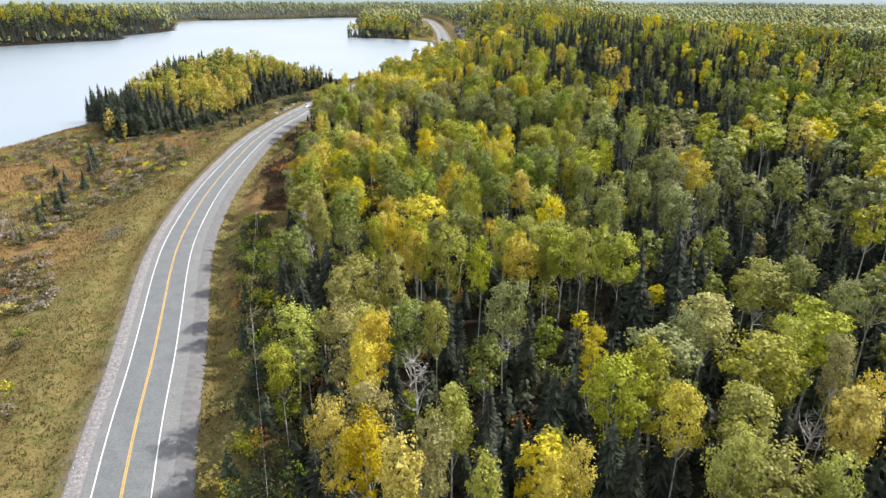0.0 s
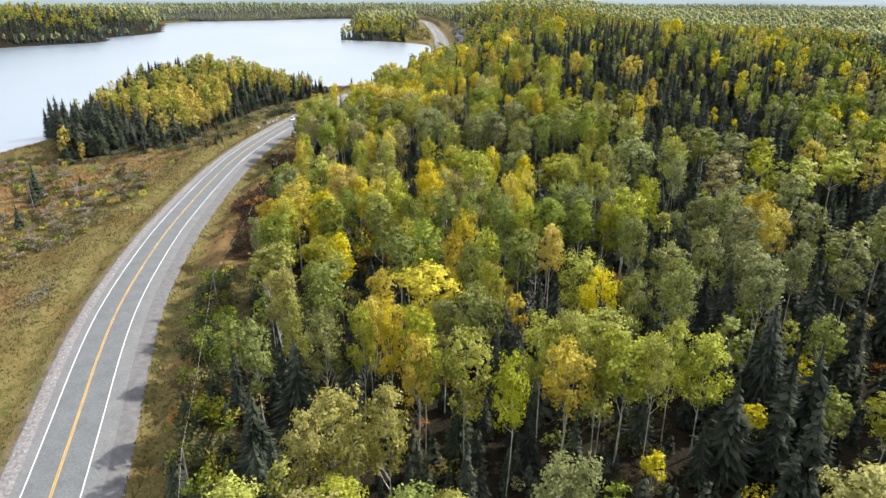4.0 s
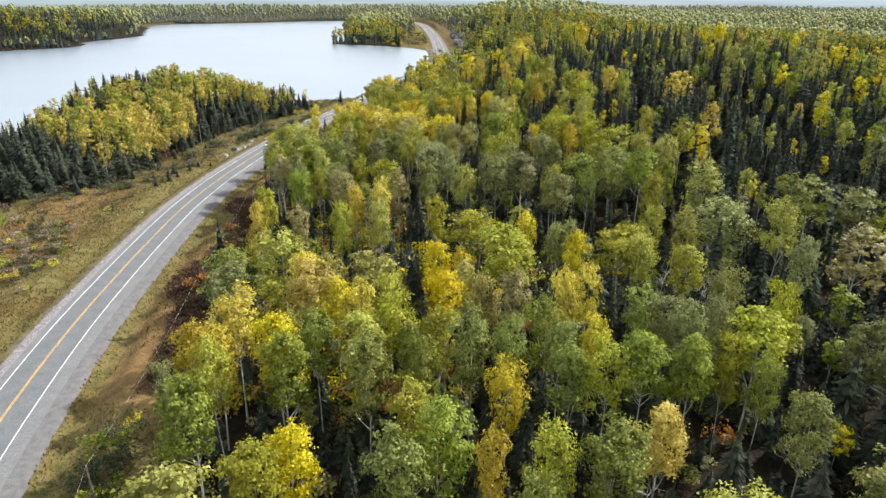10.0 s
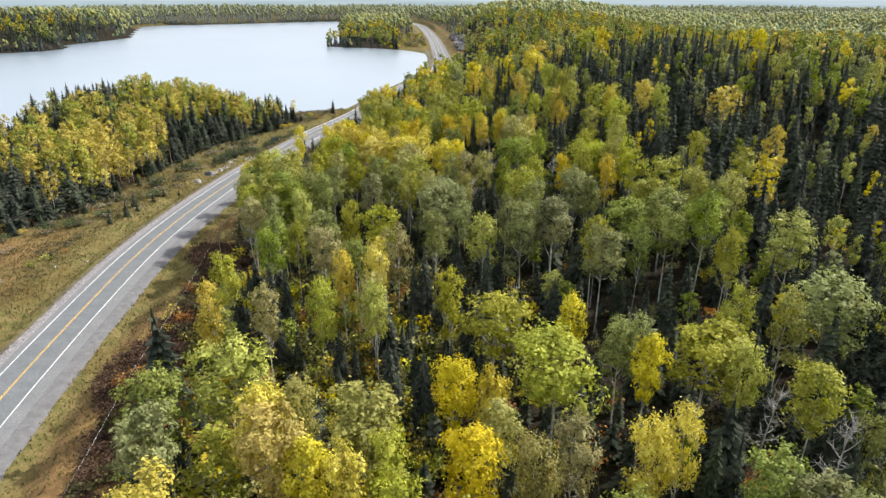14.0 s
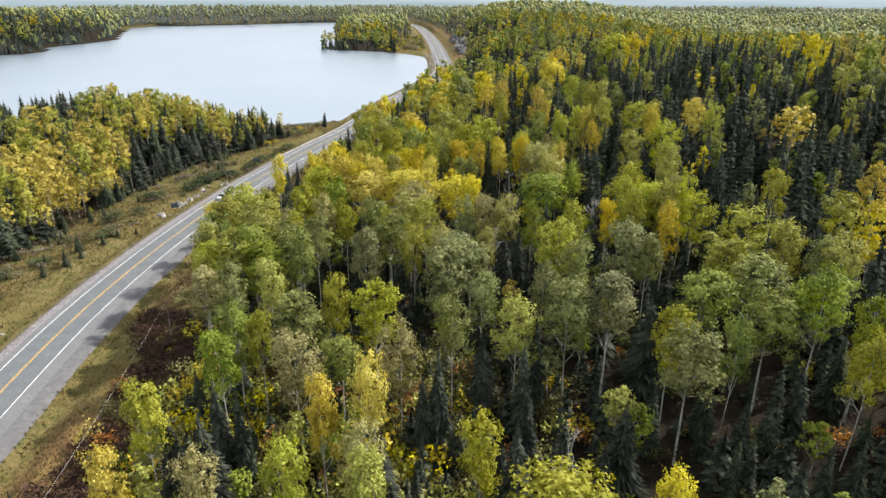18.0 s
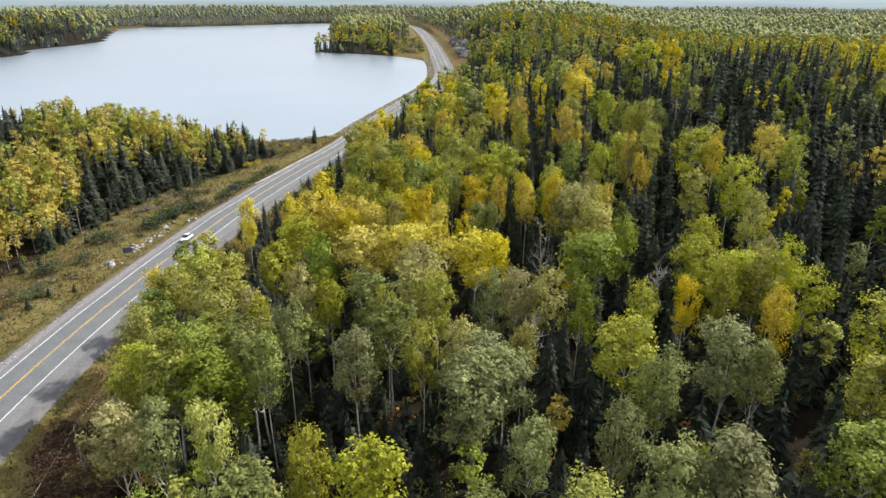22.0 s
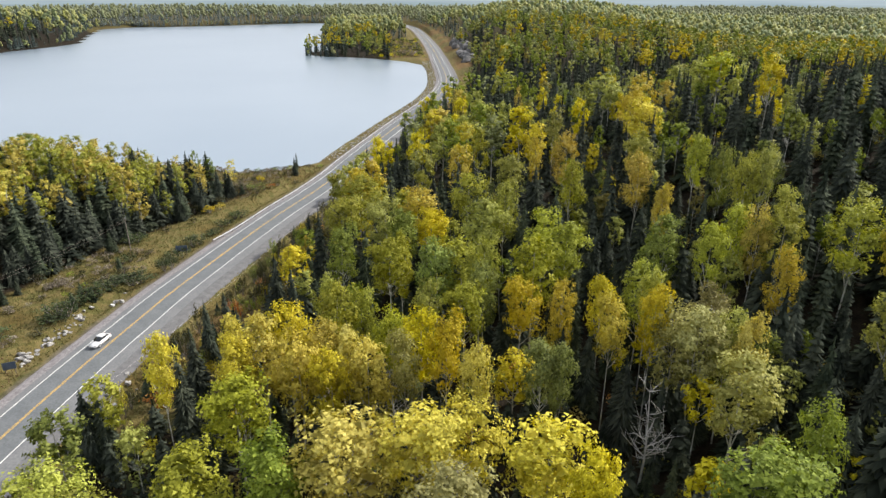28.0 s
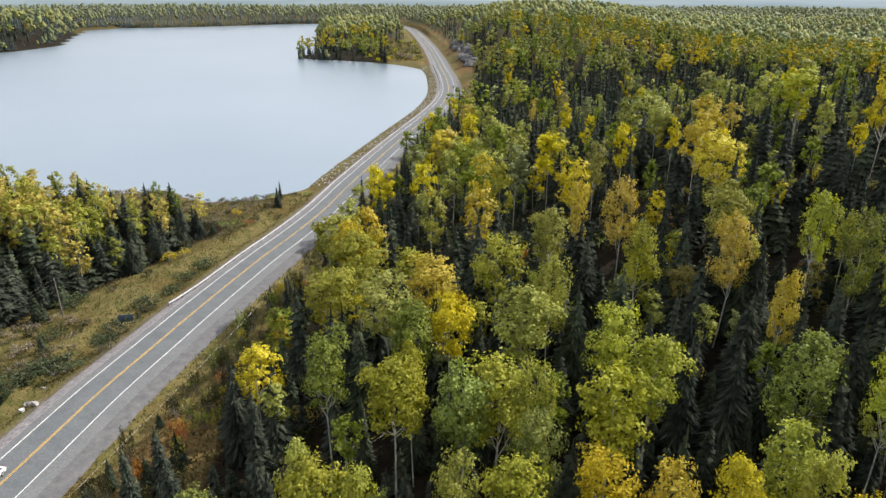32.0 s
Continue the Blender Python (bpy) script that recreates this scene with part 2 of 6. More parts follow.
def ground(x, y, full=False):
    """Height of the land, with the cover that lies on it."""
    x, y = np.asarray(x, float), np.asarray(y, float)
    shape = x.shape
    x, y = x.ravel(), y.ravel()
    d, side, along = to_line(x, y, COARSE)
    shore = in_lake(x, y)
    h = 1.0 + 0.4 * wave(x, y, 0.05, 3) + 3 * smoothstep(y, 700, 1500)
    right = np.where(side > 0, smoothstep(d, 10, 60), 0)
    hill = (bell(x, y, 108, 405, 78, 108, 21) + bell(x, y, 50, 400, 40, 75, 9) + bell(x, y, 185, 340, 110, 110, 11)
            + bell(x, y, 140, 980, 110, 200, 20) + bell(x, y, 190, 1290, 160, 170, 24) + bell(x, y, 60, 900, 35, 120, 9))
    h += np.where(side > 0, right * hill, 0)
    far = smoothstep(y, 1500, 2600)
    h += far * (1 + 2 * wave(x, y, 0.004, 7))
    h += np.where(side < 0, bell(x, y, -640, 1000, 150, 330, 20) + bell(x, y, -520, 820, 60, 60, 5) + bell(x, y, -300, 1800, 500, 170, 6), 0)
    # left of the road the land sinks to the marsh
    h = np.where((side < 0) & (y < 1000) & (x > -300), np.minimum(h, 0.3 - 1.2 * smoothstep(d, 9, 30)), h)
    h += np.where((side < 0) & (d > 26) & (y > 275) & (y < 500), (2.0 + 7.5 * smoothstep(y, 345, 402) * (1 - smoothstep(y, 428, 458))) * smoothstep(d, 27, 72) * smoothstep(shore, 3, 22), 0)
    # shore and lake bed
    h = np.where(shore < 14, WATER_Z - 1.5 + (h - WATER_Z + 1.5) * smoothstep(shore, -6, 14), h)
    h = np.where(shore < -6, WATER_Z - 1.5, h)
    # road bed, its shoulders and ditches
    bed = -0.5 - 0.9 * smoothstep(d, 8.2, 11.5)
    h = np.where(d < 11.5, bed, np.where(d < 16.5, bed + (h - bed) * smoothstep(d, 11.5, 16.5), h))
    if not full:
        return h.reshape(shape)
    return h.reshape(shape), d.reshape(shape), side.reshape(shape), shore.reshape(shape)

# ---- meshes ----


def mesh_of(name, verts, tris, mats=(), index=None, smooth=False):
    """A mesh from arrays of corners and of triangles or quads."""
    verts, tris = np.asarray(verts, np.float32), np.asarray(tris, np.int32)
    me = bpy.data.meshes.new(name)
    n, k = tris.shape
    me.vertices.add(len(verts))
    me.vertices.foreach_set("co", verts.ravel())
    me.loops.add(n * k)
    me.loops.foreach_set("vertex_index", tris.ravel())
    me.polygons.add(n)
    me.polygons.foreach_set("loop_start", np.arange(0, n * k, k, dtype=np.int32))
    for m in mats:
        me.materials.append(m)
    if index is not None:
        me.polygons.foreach_set("material_index", np.asarray(index, np.int32))
    me.polygons.foreach_set("use_smooth", np.full(n, smooth))
    me.update(calc_edges=True)
    return me


def part(name, me, parent=None, label=""):
    """Links a mesh as one object, under a thing or a part of it."""
    ob = new(name, me)
    if parent:
        ob.parent = parent
    return tagged(ob, label)


def setting(name, me, label, category, kind="structure"):
    return tagged(part(name, me), label, category, "", kind)


# ---- the land ----
def lines(*spans):
    out = []
    for a, b, step in spans:
        out += list(np.arange(a, b, step))
    return np.array(out)


gx = lines((-4600, -1500, 300), (-1500, -700, 50), (-700, -240, 20), (-240, -130, 5), (-130, 0, 1.6), (0, 160, 4), (160, 420, 12), (420, 1500, 45), (1500, 4700, 300))
gy = lines((-500, 0, 50), (0, 60, 6), (60, 520, 2.2), (520, 900, 6), (900, 1700, 14), (1700, 3000, 60), (3000, 5000, 200))
X, Y = np.meshgrid(gx, gy)
Z, RD, RS, SHORE = ground(X, Y, True)
Z = Z + np.where((RD > 11) & (SHORE > 2), 0.16 * wave(X, Y, 0.6, 11) + 0.1 * wave(X, Y, 1.3, 12), 0)
nx, ny = len(gx), len(gy)
ii = np.arange(nx * ny).reshape(ny, nx)
quads = np.stack([ii[:-1, :-1], ii[:-1, 1:], ii[1:, 1:], ii[1:, :-1]], -1).reshape(-1, 4)


def forest_edge(y):
    """Metres from the middle of the road to the first trees on its right."""
    return np.interp(y, (0, 60, 100, 140, 180, 220, 255, 280, 300, 318, 326, 350, 390, 415, 450, 550, 700, 800, 1000, 1500),
                     (19, 20, 22, 25, 28, 29, 28, 21, 18, 18, 27, 26, 23, 20, 16, 14, 17, 26, 24, 20))


def pen_edge(y):
    """The same on the left, where the peninsula's trees begin."""
    return np.interp(y, (268, 285, 300, 345, 370, 395, 415, 440, 452), (60, 42, 33, 33, 34, 32, 25, 20, 19))


def cover(x, y):
    """1 where trees stand, 0 in the open."""
    h, d, side, shore = ground(x, y, True)
    right = (side > 0) & (d > forest_edge(y))
    pen = (side < 0) & (y > 266) & (y < 452) & (d > pen_edge(y)) & (shore > 3) & (x > -0.535 * y) & (x > -188)
    west = (side < 0) & (y > 600) & (shore > 1) & (d > 24) & ((x < -45) | (y > 1050))
    west &= ~((y < 800) & (x > -300))
    return (right & (shore > 4)) | pen | west, h, d, side, shore


m, nt, p = material("land")
at = nt.nodes.new("ShaderNodeAttribute")
at.attribute_name = "cover"
sep = nt.nodes.new("ShaderNodeSeparateColor")
nt.links.new(at.outputs["Color"], sep.inputs[0])
big, mid_, fine = noisy(nt, 0.07, 4), noisy(nt, 0.45, 5), noisy(nt, 3.5, 4)
grass = ramp(nt, mid_, ((0.30, (0.10, 0.108, 0.034)), (0.46, (0.165, 0.155, 0.058)), (0.58, (0.225, 0.185, 0.082)), (0.75, (0.13, 0.143, 0.045))))
dry = ramp(nt, mid_, ((0.3, (0.09, 0.075, 0.028)), (0.52, (0.165, 0.125, 0.045)), (0.72, (0.12, 0.115, 0.036))))
open_ = mixed(nt, ramp(nt, big, ((0.46, (0, 0, 0)), (0.66, (1, 1, 1)))), grass, dry)
rusty = mixed(nt, sep.outputs[1], open_, ramp(nt, mid_, ((0.3, (0.16, 0.10, 0.05)), (0.55, (0.275, 0.18, 0.078)), (0.75, (0.245, 0.18, 0.07)))))
# forest litter, with the shade under the trees darkened into its colour
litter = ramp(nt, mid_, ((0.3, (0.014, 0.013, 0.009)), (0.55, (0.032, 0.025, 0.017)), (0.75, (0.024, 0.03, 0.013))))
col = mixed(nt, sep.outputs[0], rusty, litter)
col = mixed(nt, sep.outputs[2], col, ramp(nt, mid_, ((0.3, (0.11, 0.10, 0.095)), (0.7, (0.22, 0.205, 0.195)))))
col = mixed(nt, 1.0, col, (0.74, 0.705, 0.66), "MULTIPLY")
col = mixed(nt, 0.5, col, ramp(nt, fine, ((0.3, (0.2, 0.2, 0.2)), (0.7, (0.8, 0.8, 0.8)))), "OVERLAY")
nt.links.new(col, p.inputs["Base Color"])
p.inputs["Roughness"].default_value = 0.95
p.inputs["Specular IOR Level"].default_value = 0.1
bumped(nt, p, noisy(nt, 2.2, 6), 0.9, 0.25)
M_LAND = m
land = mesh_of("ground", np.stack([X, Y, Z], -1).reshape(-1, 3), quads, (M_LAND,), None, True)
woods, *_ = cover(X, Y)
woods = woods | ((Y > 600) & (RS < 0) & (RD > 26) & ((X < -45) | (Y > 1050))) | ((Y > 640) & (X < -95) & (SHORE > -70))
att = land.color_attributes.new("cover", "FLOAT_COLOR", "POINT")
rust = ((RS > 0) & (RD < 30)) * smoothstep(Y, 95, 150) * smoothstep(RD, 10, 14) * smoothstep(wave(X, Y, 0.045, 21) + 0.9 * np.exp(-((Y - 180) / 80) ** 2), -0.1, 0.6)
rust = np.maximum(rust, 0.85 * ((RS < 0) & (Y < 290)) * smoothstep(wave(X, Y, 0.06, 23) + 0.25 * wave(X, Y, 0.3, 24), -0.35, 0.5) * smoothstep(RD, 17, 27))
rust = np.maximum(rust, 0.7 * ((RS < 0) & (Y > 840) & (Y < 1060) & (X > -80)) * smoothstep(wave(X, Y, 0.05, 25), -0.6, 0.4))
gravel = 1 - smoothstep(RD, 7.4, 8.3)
# litter thinned with distance: haze painted as lighter ground between far trees
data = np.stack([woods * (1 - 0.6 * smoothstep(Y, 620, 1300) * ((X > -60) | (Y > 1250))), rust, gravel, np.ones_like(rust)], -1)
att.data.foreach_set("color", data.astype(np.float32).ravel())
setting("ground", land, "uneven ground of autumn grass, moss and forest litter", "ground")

# water
m, nt, p = material("lake_water")
# sky's reflection partly painted: pale base colour, plus an added coat for gloss
nt.links.new(ramp(nt, noisy(nt, 0.006, 3), ((0.35, (0.17, 0.235, 0.30)), (0.65, (0.21, 0.275, 0.34)))), p.inputs["Base Color"])
p.inputs["Roughness"].default_value, p.inputs["IOR"].default_value = 0.32, 1.5
p.inputs["Coat Weight"].default_value, p.inputs["Coat Roughness"].default_value, p.inputs["Coat IOR"].default_value = 1.0, 0.3, 1.6
ripple = nt.nodes.new("ShaderNodeMapping")
ripple.inputs["Scale"].default_value = (0.5, 1.6, 1)
nt.links.new(position(nt), ripple.inputs[0])
bumped(nt, p, noisy(nt, 0.8, 5, 0.65, ripple.outputs[0]), 0.05, 0.03)
M_WATER = m
w = [(-4500, 100, WATER_Z), (150, 100, WATER_Z), (150, 1650, WATER_Z), (-4500, 1650, WATER_Z)]
setting("water", mesh_of("water", w, [(0, 1, 2, 3)], (M_WATER,)), "calm pale lake, the sky's reflection partly painted into its colour", "lake")


# ---- road ----
def strip(line, offsets, heights):
    """A ribbon along a line: corners at the given distances right of it."""
    t = np.gradient(line, axis=0)
    t /= np.linalg.norm(t, axis=1)[:, None]
    nrm = np.c_[t[:, 1], -t[:, 0]]
    k, n = len(offsets), len(line)
    v = np.zeros((n, k, 3))
    for j, (o, z) in enumerate(zip(offsets, heights)):
        v[:, j, :2] = line + nrm * o
        v[:, j, 2] = z
    i = np.arange(n * k).reshape(n, k)
    q = np.stack([i[:-1, :-1], i[:-1, 1:], i[1:, 1:], i[1:, :-1]], -1).reshape(-1, 4)
    return v.reshape(-1, 3), q


M_ASPHALT = plain("asphalt", ((0.3, (0.105, 0.115, 0.122)), (0.7, (0.14, 0.149, 0.156))), 0.35, 0.85, 0.01)
M_GRAVEL = plain("shoulder_gravel", ((0.3, (0.095, 0.095, 0.1)), (0.7, (0.15, 0.148, 0.15))), 0.8, 0.95, 0.03)
M_WHITE = plain("white_line_paint", ((0.3, (0.62, 0.62, 0.60)), (0.7, (0.8, 0.8, 0.78))), 1.5, 0.6)
M_YELLOW = plain("yellow_line_paint", ((0.3, (0.50, 0.30, 0.05)), (0.7, (0.66, 0.42, 0.09))), 1.5, 0.6)
M_APRON = plain("shoulder_asphalt", ((0.3, (0.13, 0.135, 0.14)), (0.7, (0.17, 0.173, 0.176))), 0.3, 0.9, 0.01)
M_CRUSHED = plain("pale_crushed_stone", ((0.3, (0.13, 0.12, 0.125)), (0.7, (0.31, 0.29, 0.29))), 2.2, 0.95, 0.06)
v, q = strip(LINE, (-7.7, -6.9, -5.1, -3.85, 0, 3.85, 6.1, 8.0, 8.8), (-0.62, -0.28, -0.04, 0.03, 0.09, 0.03, -0.03, -0.2, -0.64))
idx = np.tile([2, 2, 3, 0, 0, 3, 1, 1], len(LINE) - 1)
setting("road", mesh_of("road", v, q, (M_ASPHALT, M_GRAVEL, M_CRUSHED, M_APRON), idx, True), "grey two-lane asphalt road with gravel shoulders", "road")
for name, at_, w, mt in (("edge_line", -3.65, 0.08, M_WHITE), ("edge_line", 3.65, 0.08, M_WHITE), ("centre_line", -0.12, 0.06, M_YELLOW), ("centre_line", 0.12, 0.06, M_YELLOW)):
    z = 0.09 - 0.06 * abs(at_) / 3.85 + 0.012
    v, q = strip(LINE, (at_ - w, at_ + w), (z, z))
    setting(name, mesh_of(name, v, q, (mt,)), "painted road line", "road marking")

# glowing backdrop: far haze and sky above the last hills, painted by height
m, nt, p = material("far_haze_glow")
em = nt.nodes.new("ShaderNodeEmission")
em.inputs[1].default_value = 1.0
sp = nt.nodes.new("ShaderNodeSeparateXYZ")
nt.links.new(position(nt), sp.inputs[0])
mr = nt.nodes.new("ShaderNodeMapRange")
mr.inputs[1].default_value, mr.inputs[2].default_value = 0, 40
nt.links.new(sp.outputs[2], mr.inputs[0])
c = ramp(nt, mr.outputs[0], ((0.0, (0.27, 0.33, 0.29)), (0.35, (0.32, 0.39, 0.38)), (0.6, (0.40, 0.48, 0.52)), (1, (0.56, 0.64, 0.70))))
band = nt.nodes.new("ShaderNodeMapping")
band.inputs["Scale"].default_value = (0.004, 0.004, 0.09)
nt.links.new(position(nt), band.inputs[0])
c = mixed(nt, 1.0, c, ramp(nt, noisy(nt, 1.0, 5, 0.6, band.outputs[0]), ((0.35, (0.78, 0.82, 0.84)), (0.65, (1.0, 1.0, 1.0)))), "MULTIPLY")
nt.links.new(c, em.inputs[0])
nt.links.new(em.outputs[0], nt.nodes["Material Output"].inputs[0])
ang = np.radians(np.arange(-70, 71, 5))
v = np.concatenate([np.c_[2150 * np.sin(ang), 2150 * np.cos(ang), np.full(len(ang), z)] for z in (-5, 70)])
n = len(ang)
setting("backdrop", mesh_of("backdrop", v, [(i, i + 1, n + i + 1, n + i) for i in range(n - 1)], (m,)), "pale hazy skyline painted on a glowing backdrop", "backdrop")

# ---- trees: shapes ----
def unit(v):
    return v / (np.linalg.norm(v, axis=-1, keepdims=True) + 1e-9)


def leaf_tris(rng, centre, facing, size, jitter=0.55):
    """One small triangle at each centre, turned roughly to its facing."""
    n = len(centre)
    nrm = unit(facing + rng.normal(0, jitter, (n, 3)))
    a = unit(np.cross(nrm, rng.normal(0, 1, (n, 3))))
    b = np.cross(nrm, a)
    s = size * rng.uniform(0.65, 1.35, (n, 1))
    ang = rng.uniform(0, 6.28, (n, 1))
    vs = []
    for k in range(3):
        t = ang + k * 2.0944 + rng.uniform(-0.4, 0.4, (n, 1))
        vs.append(centre + s * 0.62 * (np.cos(t) * a + np.sin(t) * b))
    v = np.stack(vs, 1).reshape(-1, 3)
    return v, np.arange(3 * n).reshape(n, 3)


def tube(path, radii, sides=5):
    """A tapering limb along a path, as triangles."""
    path, radii = np.asarray(path, float), np.asarray(radii, float)
    t = unit(np.gradient(path, axis=0))
    ref = np.array([1.0, 0.03, 0]) if abs(t[0, 2]) > 0.5 else np.array([0, 0, 1.0])
    a = unit(np.cross(t, ref))
    b = np.cross(t, a)
    ang = np.arange(sides) * 2 * np.pi / sides
    v = (path[:, None] + radii[:, None, None] * (np.cos(ang)[None, :, None] * a[:, None] + np.sin(ang)[None, :, None] * b[:, None])).reshape(-1, 3)
    f = []
    for i in range(len(path) - 1):
        for j in range(sides):
            p0, p1 = i * sides + j, i * sides + (j + 1) % sides
            f += [(p0, p1, p1 + sides), (p0, p1 + sides, p0 + sides)]
    return v, np.array(f)


def joined(pieces):
    vs, fs, o = [], [], 0
    for v, f in pieces:
        vs.append(v)
        fs.append(f + o)
        o += len(v)
    return np.concatenate(vs), np.concatenate(fs)


def lumps(rng, centre, radius, flat=0.85):
    """A rough solid eight-sided lump at each centre: body of a far crown, light-blocking core of a near one."""
    base = np.array([(1, 0, 0), (-1, 0, 0), (0, 1, 0), (0, -1, 0), (0, 0, 1), (0, 0, -1)], float) * (1, 1, flat)
    face = np.array([(0, 2, 4), (2, 1, 4), (1, 3, 4), (3, 0, 4), (2, 0, 5), (1, 2, 5), (3, 1, 5), (0, 3, 5)])
    v = base[None] * rng.uniform(0.8, 1.15, (len(centre), 6, 1)) + rng.normal(0, 0.13, (len(centre), 6, 3))
    v = np.asarray(centre)[:, None] + v * np.asarray(radius)[:, None, None]
    return v.reshape(-1, 3), (face[None] + 6 * np.arange(len(centre))[:, None, None]).reshape(-1, 3)


def far_aspen(seed, n):
    """A broadleaf tree seen from afar: rough lumps of crown with leaf sprays over them."""
    rng = np.random.RandomState(seed)
    a = np.arange(n) * 2.4 + rng.uniform(0, 6, n)
    c = np.c_[0.09 * np.cos(a), 0.09 * np.sin(a), np.linspace(0.45, 0.84, n)]
    way = unit(rng.normal(0, 1, (9, 3)) + (0, 0, 0.5))
    pos = c[rng.randint(0, n, 9)] + way * 0.13
    return tube([(0, 0, 0), (0, 0, 0.5)], [0.01, 0.006], 3), joined([lumps(rng, c, rng.uniform(0.12, 0.16, n), 1.1), leaf_tris(rng, pos, way, 0.09, 0.3)])


def aspen(seed, leaves, size, limbs=8, low=0.5, spread=0.15, jitter=0.55):
    """A broadleaf tree 1 unit high: trunk with limbs, and a domed crown of leaf clumps round the limb ends."""
    rng = np.random.RandomState(seed)
    bend = rng.normal(0, 0.014, 2)
    zs = np.linspace(0, 0.88, 6)
    stem = np.c_[bend[0] * np.sin(zs * 3), bend[1] * np.sin(zs * 3), zs]
    wood = [tube(stem, 0.0075 * (1 - zs * 0.9), 6)]
    lobes = []
    n = limbs + (10 if leaves > 1000 else 5)
    for i in range(n):
        f = (i + rng.uniform(0.1, 0.9)) / n
        u = low + (0.93 - low) * f
        prof = math.sqrt(max(0.05, 1 - ((f - 0.44) / 0.66) ** 2))
        r = spread * prof * rng.uniform(0.40, 0.88)
        t = i * 2.4 + rng.uniform(-0.6, 0.6)
        c = np.array([r * math.cos(t), r * math.sin(t), u + rng.uniform(-0.03, 0.03)])
        lobes.append((c, spread * rng.uniform(0.36, 0.60)))
        if i < limbs:
            z0 = max(0.3, u - rng.uniform(0.08, 0.18))
            base = np.array([bend[0] * math.sin(z0 * 3), bend[1] * math.sin(z0 * 3), z0])
            k = (base + c) / 2 + np.array([0, 0, -0.012])
            wood.append(tube([base, k, c], [0.0036, 0.0026, 0.001], 3))
            for j in range(2):
                wood.append(tube([k, c + rng.normal(0, 0.035, 3)], [0.0017, 0.0006], 3))
    lobes.append((np.array([bend[0] * 0.3, bend[1] * 0.3, 0.925]), spread * 0.45))
    c = np.array([l[0] for l in lobes])
    rad = np.array([l[1] for l in lobes])
    middle = np.array([0, 0, low + 0.35 * (0.95 - low)])
    # every lobe is a cushion of small sprigs, fuller above than below
    sprigs = max(8, leaves // (14 if leaves > 1000 else 9))
    pick = rng.choice(len(lobes), sprigs, p=rad ** 2 / (rad ** 2).sum())
    way = unit(rng.normal(0, 1, (sprigs, 3)) + 0.55 * unit(c[pick] - middle) + np.array([0, 0, 0.35]))
    lump = 1 + 0.16 * np.sin(way[:, 0] * 7 + pick) * np.sin(way[:, 1] * 6 + pick * 2)
    root = c[pick] + way * np.where(way[:, 2:] < 0, 0.72, 1.0) * (rad[pick] * lump * rng.uniform(0.42, 1.0, sprigs) ** 0.7)[:, None]
    lead = unit(way + np.array([0, 0, 0.5]) + rng.normal(0, 0.25, (sprigs, 3)))
    reach = spread * rng.uniform(0.03, 0.15, sprigs)
    k = rng.randint(0, sprigs, leaves)
    along = rng.uniform(0, 1, leaves)
    pos = root[k] + lead[k] * (reach[k] * along)[:, None] + rng.normal(0, 0.0125, (leaves, 3)) * (1.3 - 0.5 * along)[:, None] * (spread / 0.15)
    out = way[k] + 0.8 * unit(pos - middle)
    # solid cores added behind the leaves to block light through the crown
    shade_core = lumps(rng, c, rad * (0.42 if leaves > 800 else 0.6))
    return joined(wood), joined([leaf_tris(rng, pos, out, size, jitter), shade_core])


def spruce(seed, sprays, size, tiers=14, width=0.15, low=0.05):
    """A conifer 1 unit high: whorls of drooping boughs round the trunk, shortening to the tip; size is a bough's breadth."""
    rng = np.random.RandomState(seed)
    zs = np.linspace(0, 0.97, 4)
    wood = tube(np.c_[0 * zs, 0 * zs, zs], 0.010 * (1 - zs * 0.97), 4)
    u = 1 - np.sqrt(rng.uniform(0.001, 1, sprays))
    u = (np.floor(u * tiers) + rng.uniform(0, 0.35, sprays)) / tiers
    a = rng.uniform(0, 6.2832, sprays)
    lump = 1 + 0.13 * np.sin(a * 3 + u * 9 + seed) + 0.1 * np.sin(a * 2 - u * 21)
    r = (width * 1.12 * (1 - u) ** 0.85 * (0.72 + 0.28 * np.minimum(1, u * 7)) + 0.008) * lump * rng.uniform(0.72, 1.12, sprays)
    z = low + (0.99 - low) * u
    out = np.stack([np.cos(a), np.sin(a), 0 * a], -1)
    side = np.stack([-np.sin(a), np.cos(a), 0 * a], -1)
    up = np.array([0, 0, 1.0])
    wide = np.minimum(size * rng.uniform(0.8, 1.4, sprays), r * 0.75)[:, None]
    root = up * (z + 0.02)[:, None] + out * (0.12 * r)[:, None]
    mid = up * (z - 0.10 * r)[:, None] + out * (0.58 * r)[:, None]
    tip = up * (z - 0.34 * r + rng.uniform(-0.012, 0.012, sprays))[:, None] + out * r[:, None]
    droop = up * (0.45 * wide)
    v = np.stack([root, mid + side * wide - droop, tip, mid - side * wide - droop], 1).reshape(-1, 3)
    k = 4 * np.arange(sprays)[:, None]
    f = np.stack([k + (0, 1, 2), k + (0, 2, 3)], 1).reshape(-1, 3)
    core = tube([(0, 0, low), (0, 0, 1.0)], [0.42 * width, 0.002], 5 if sprays > 100 else 3)
    return wood, joined([(v, f), core])


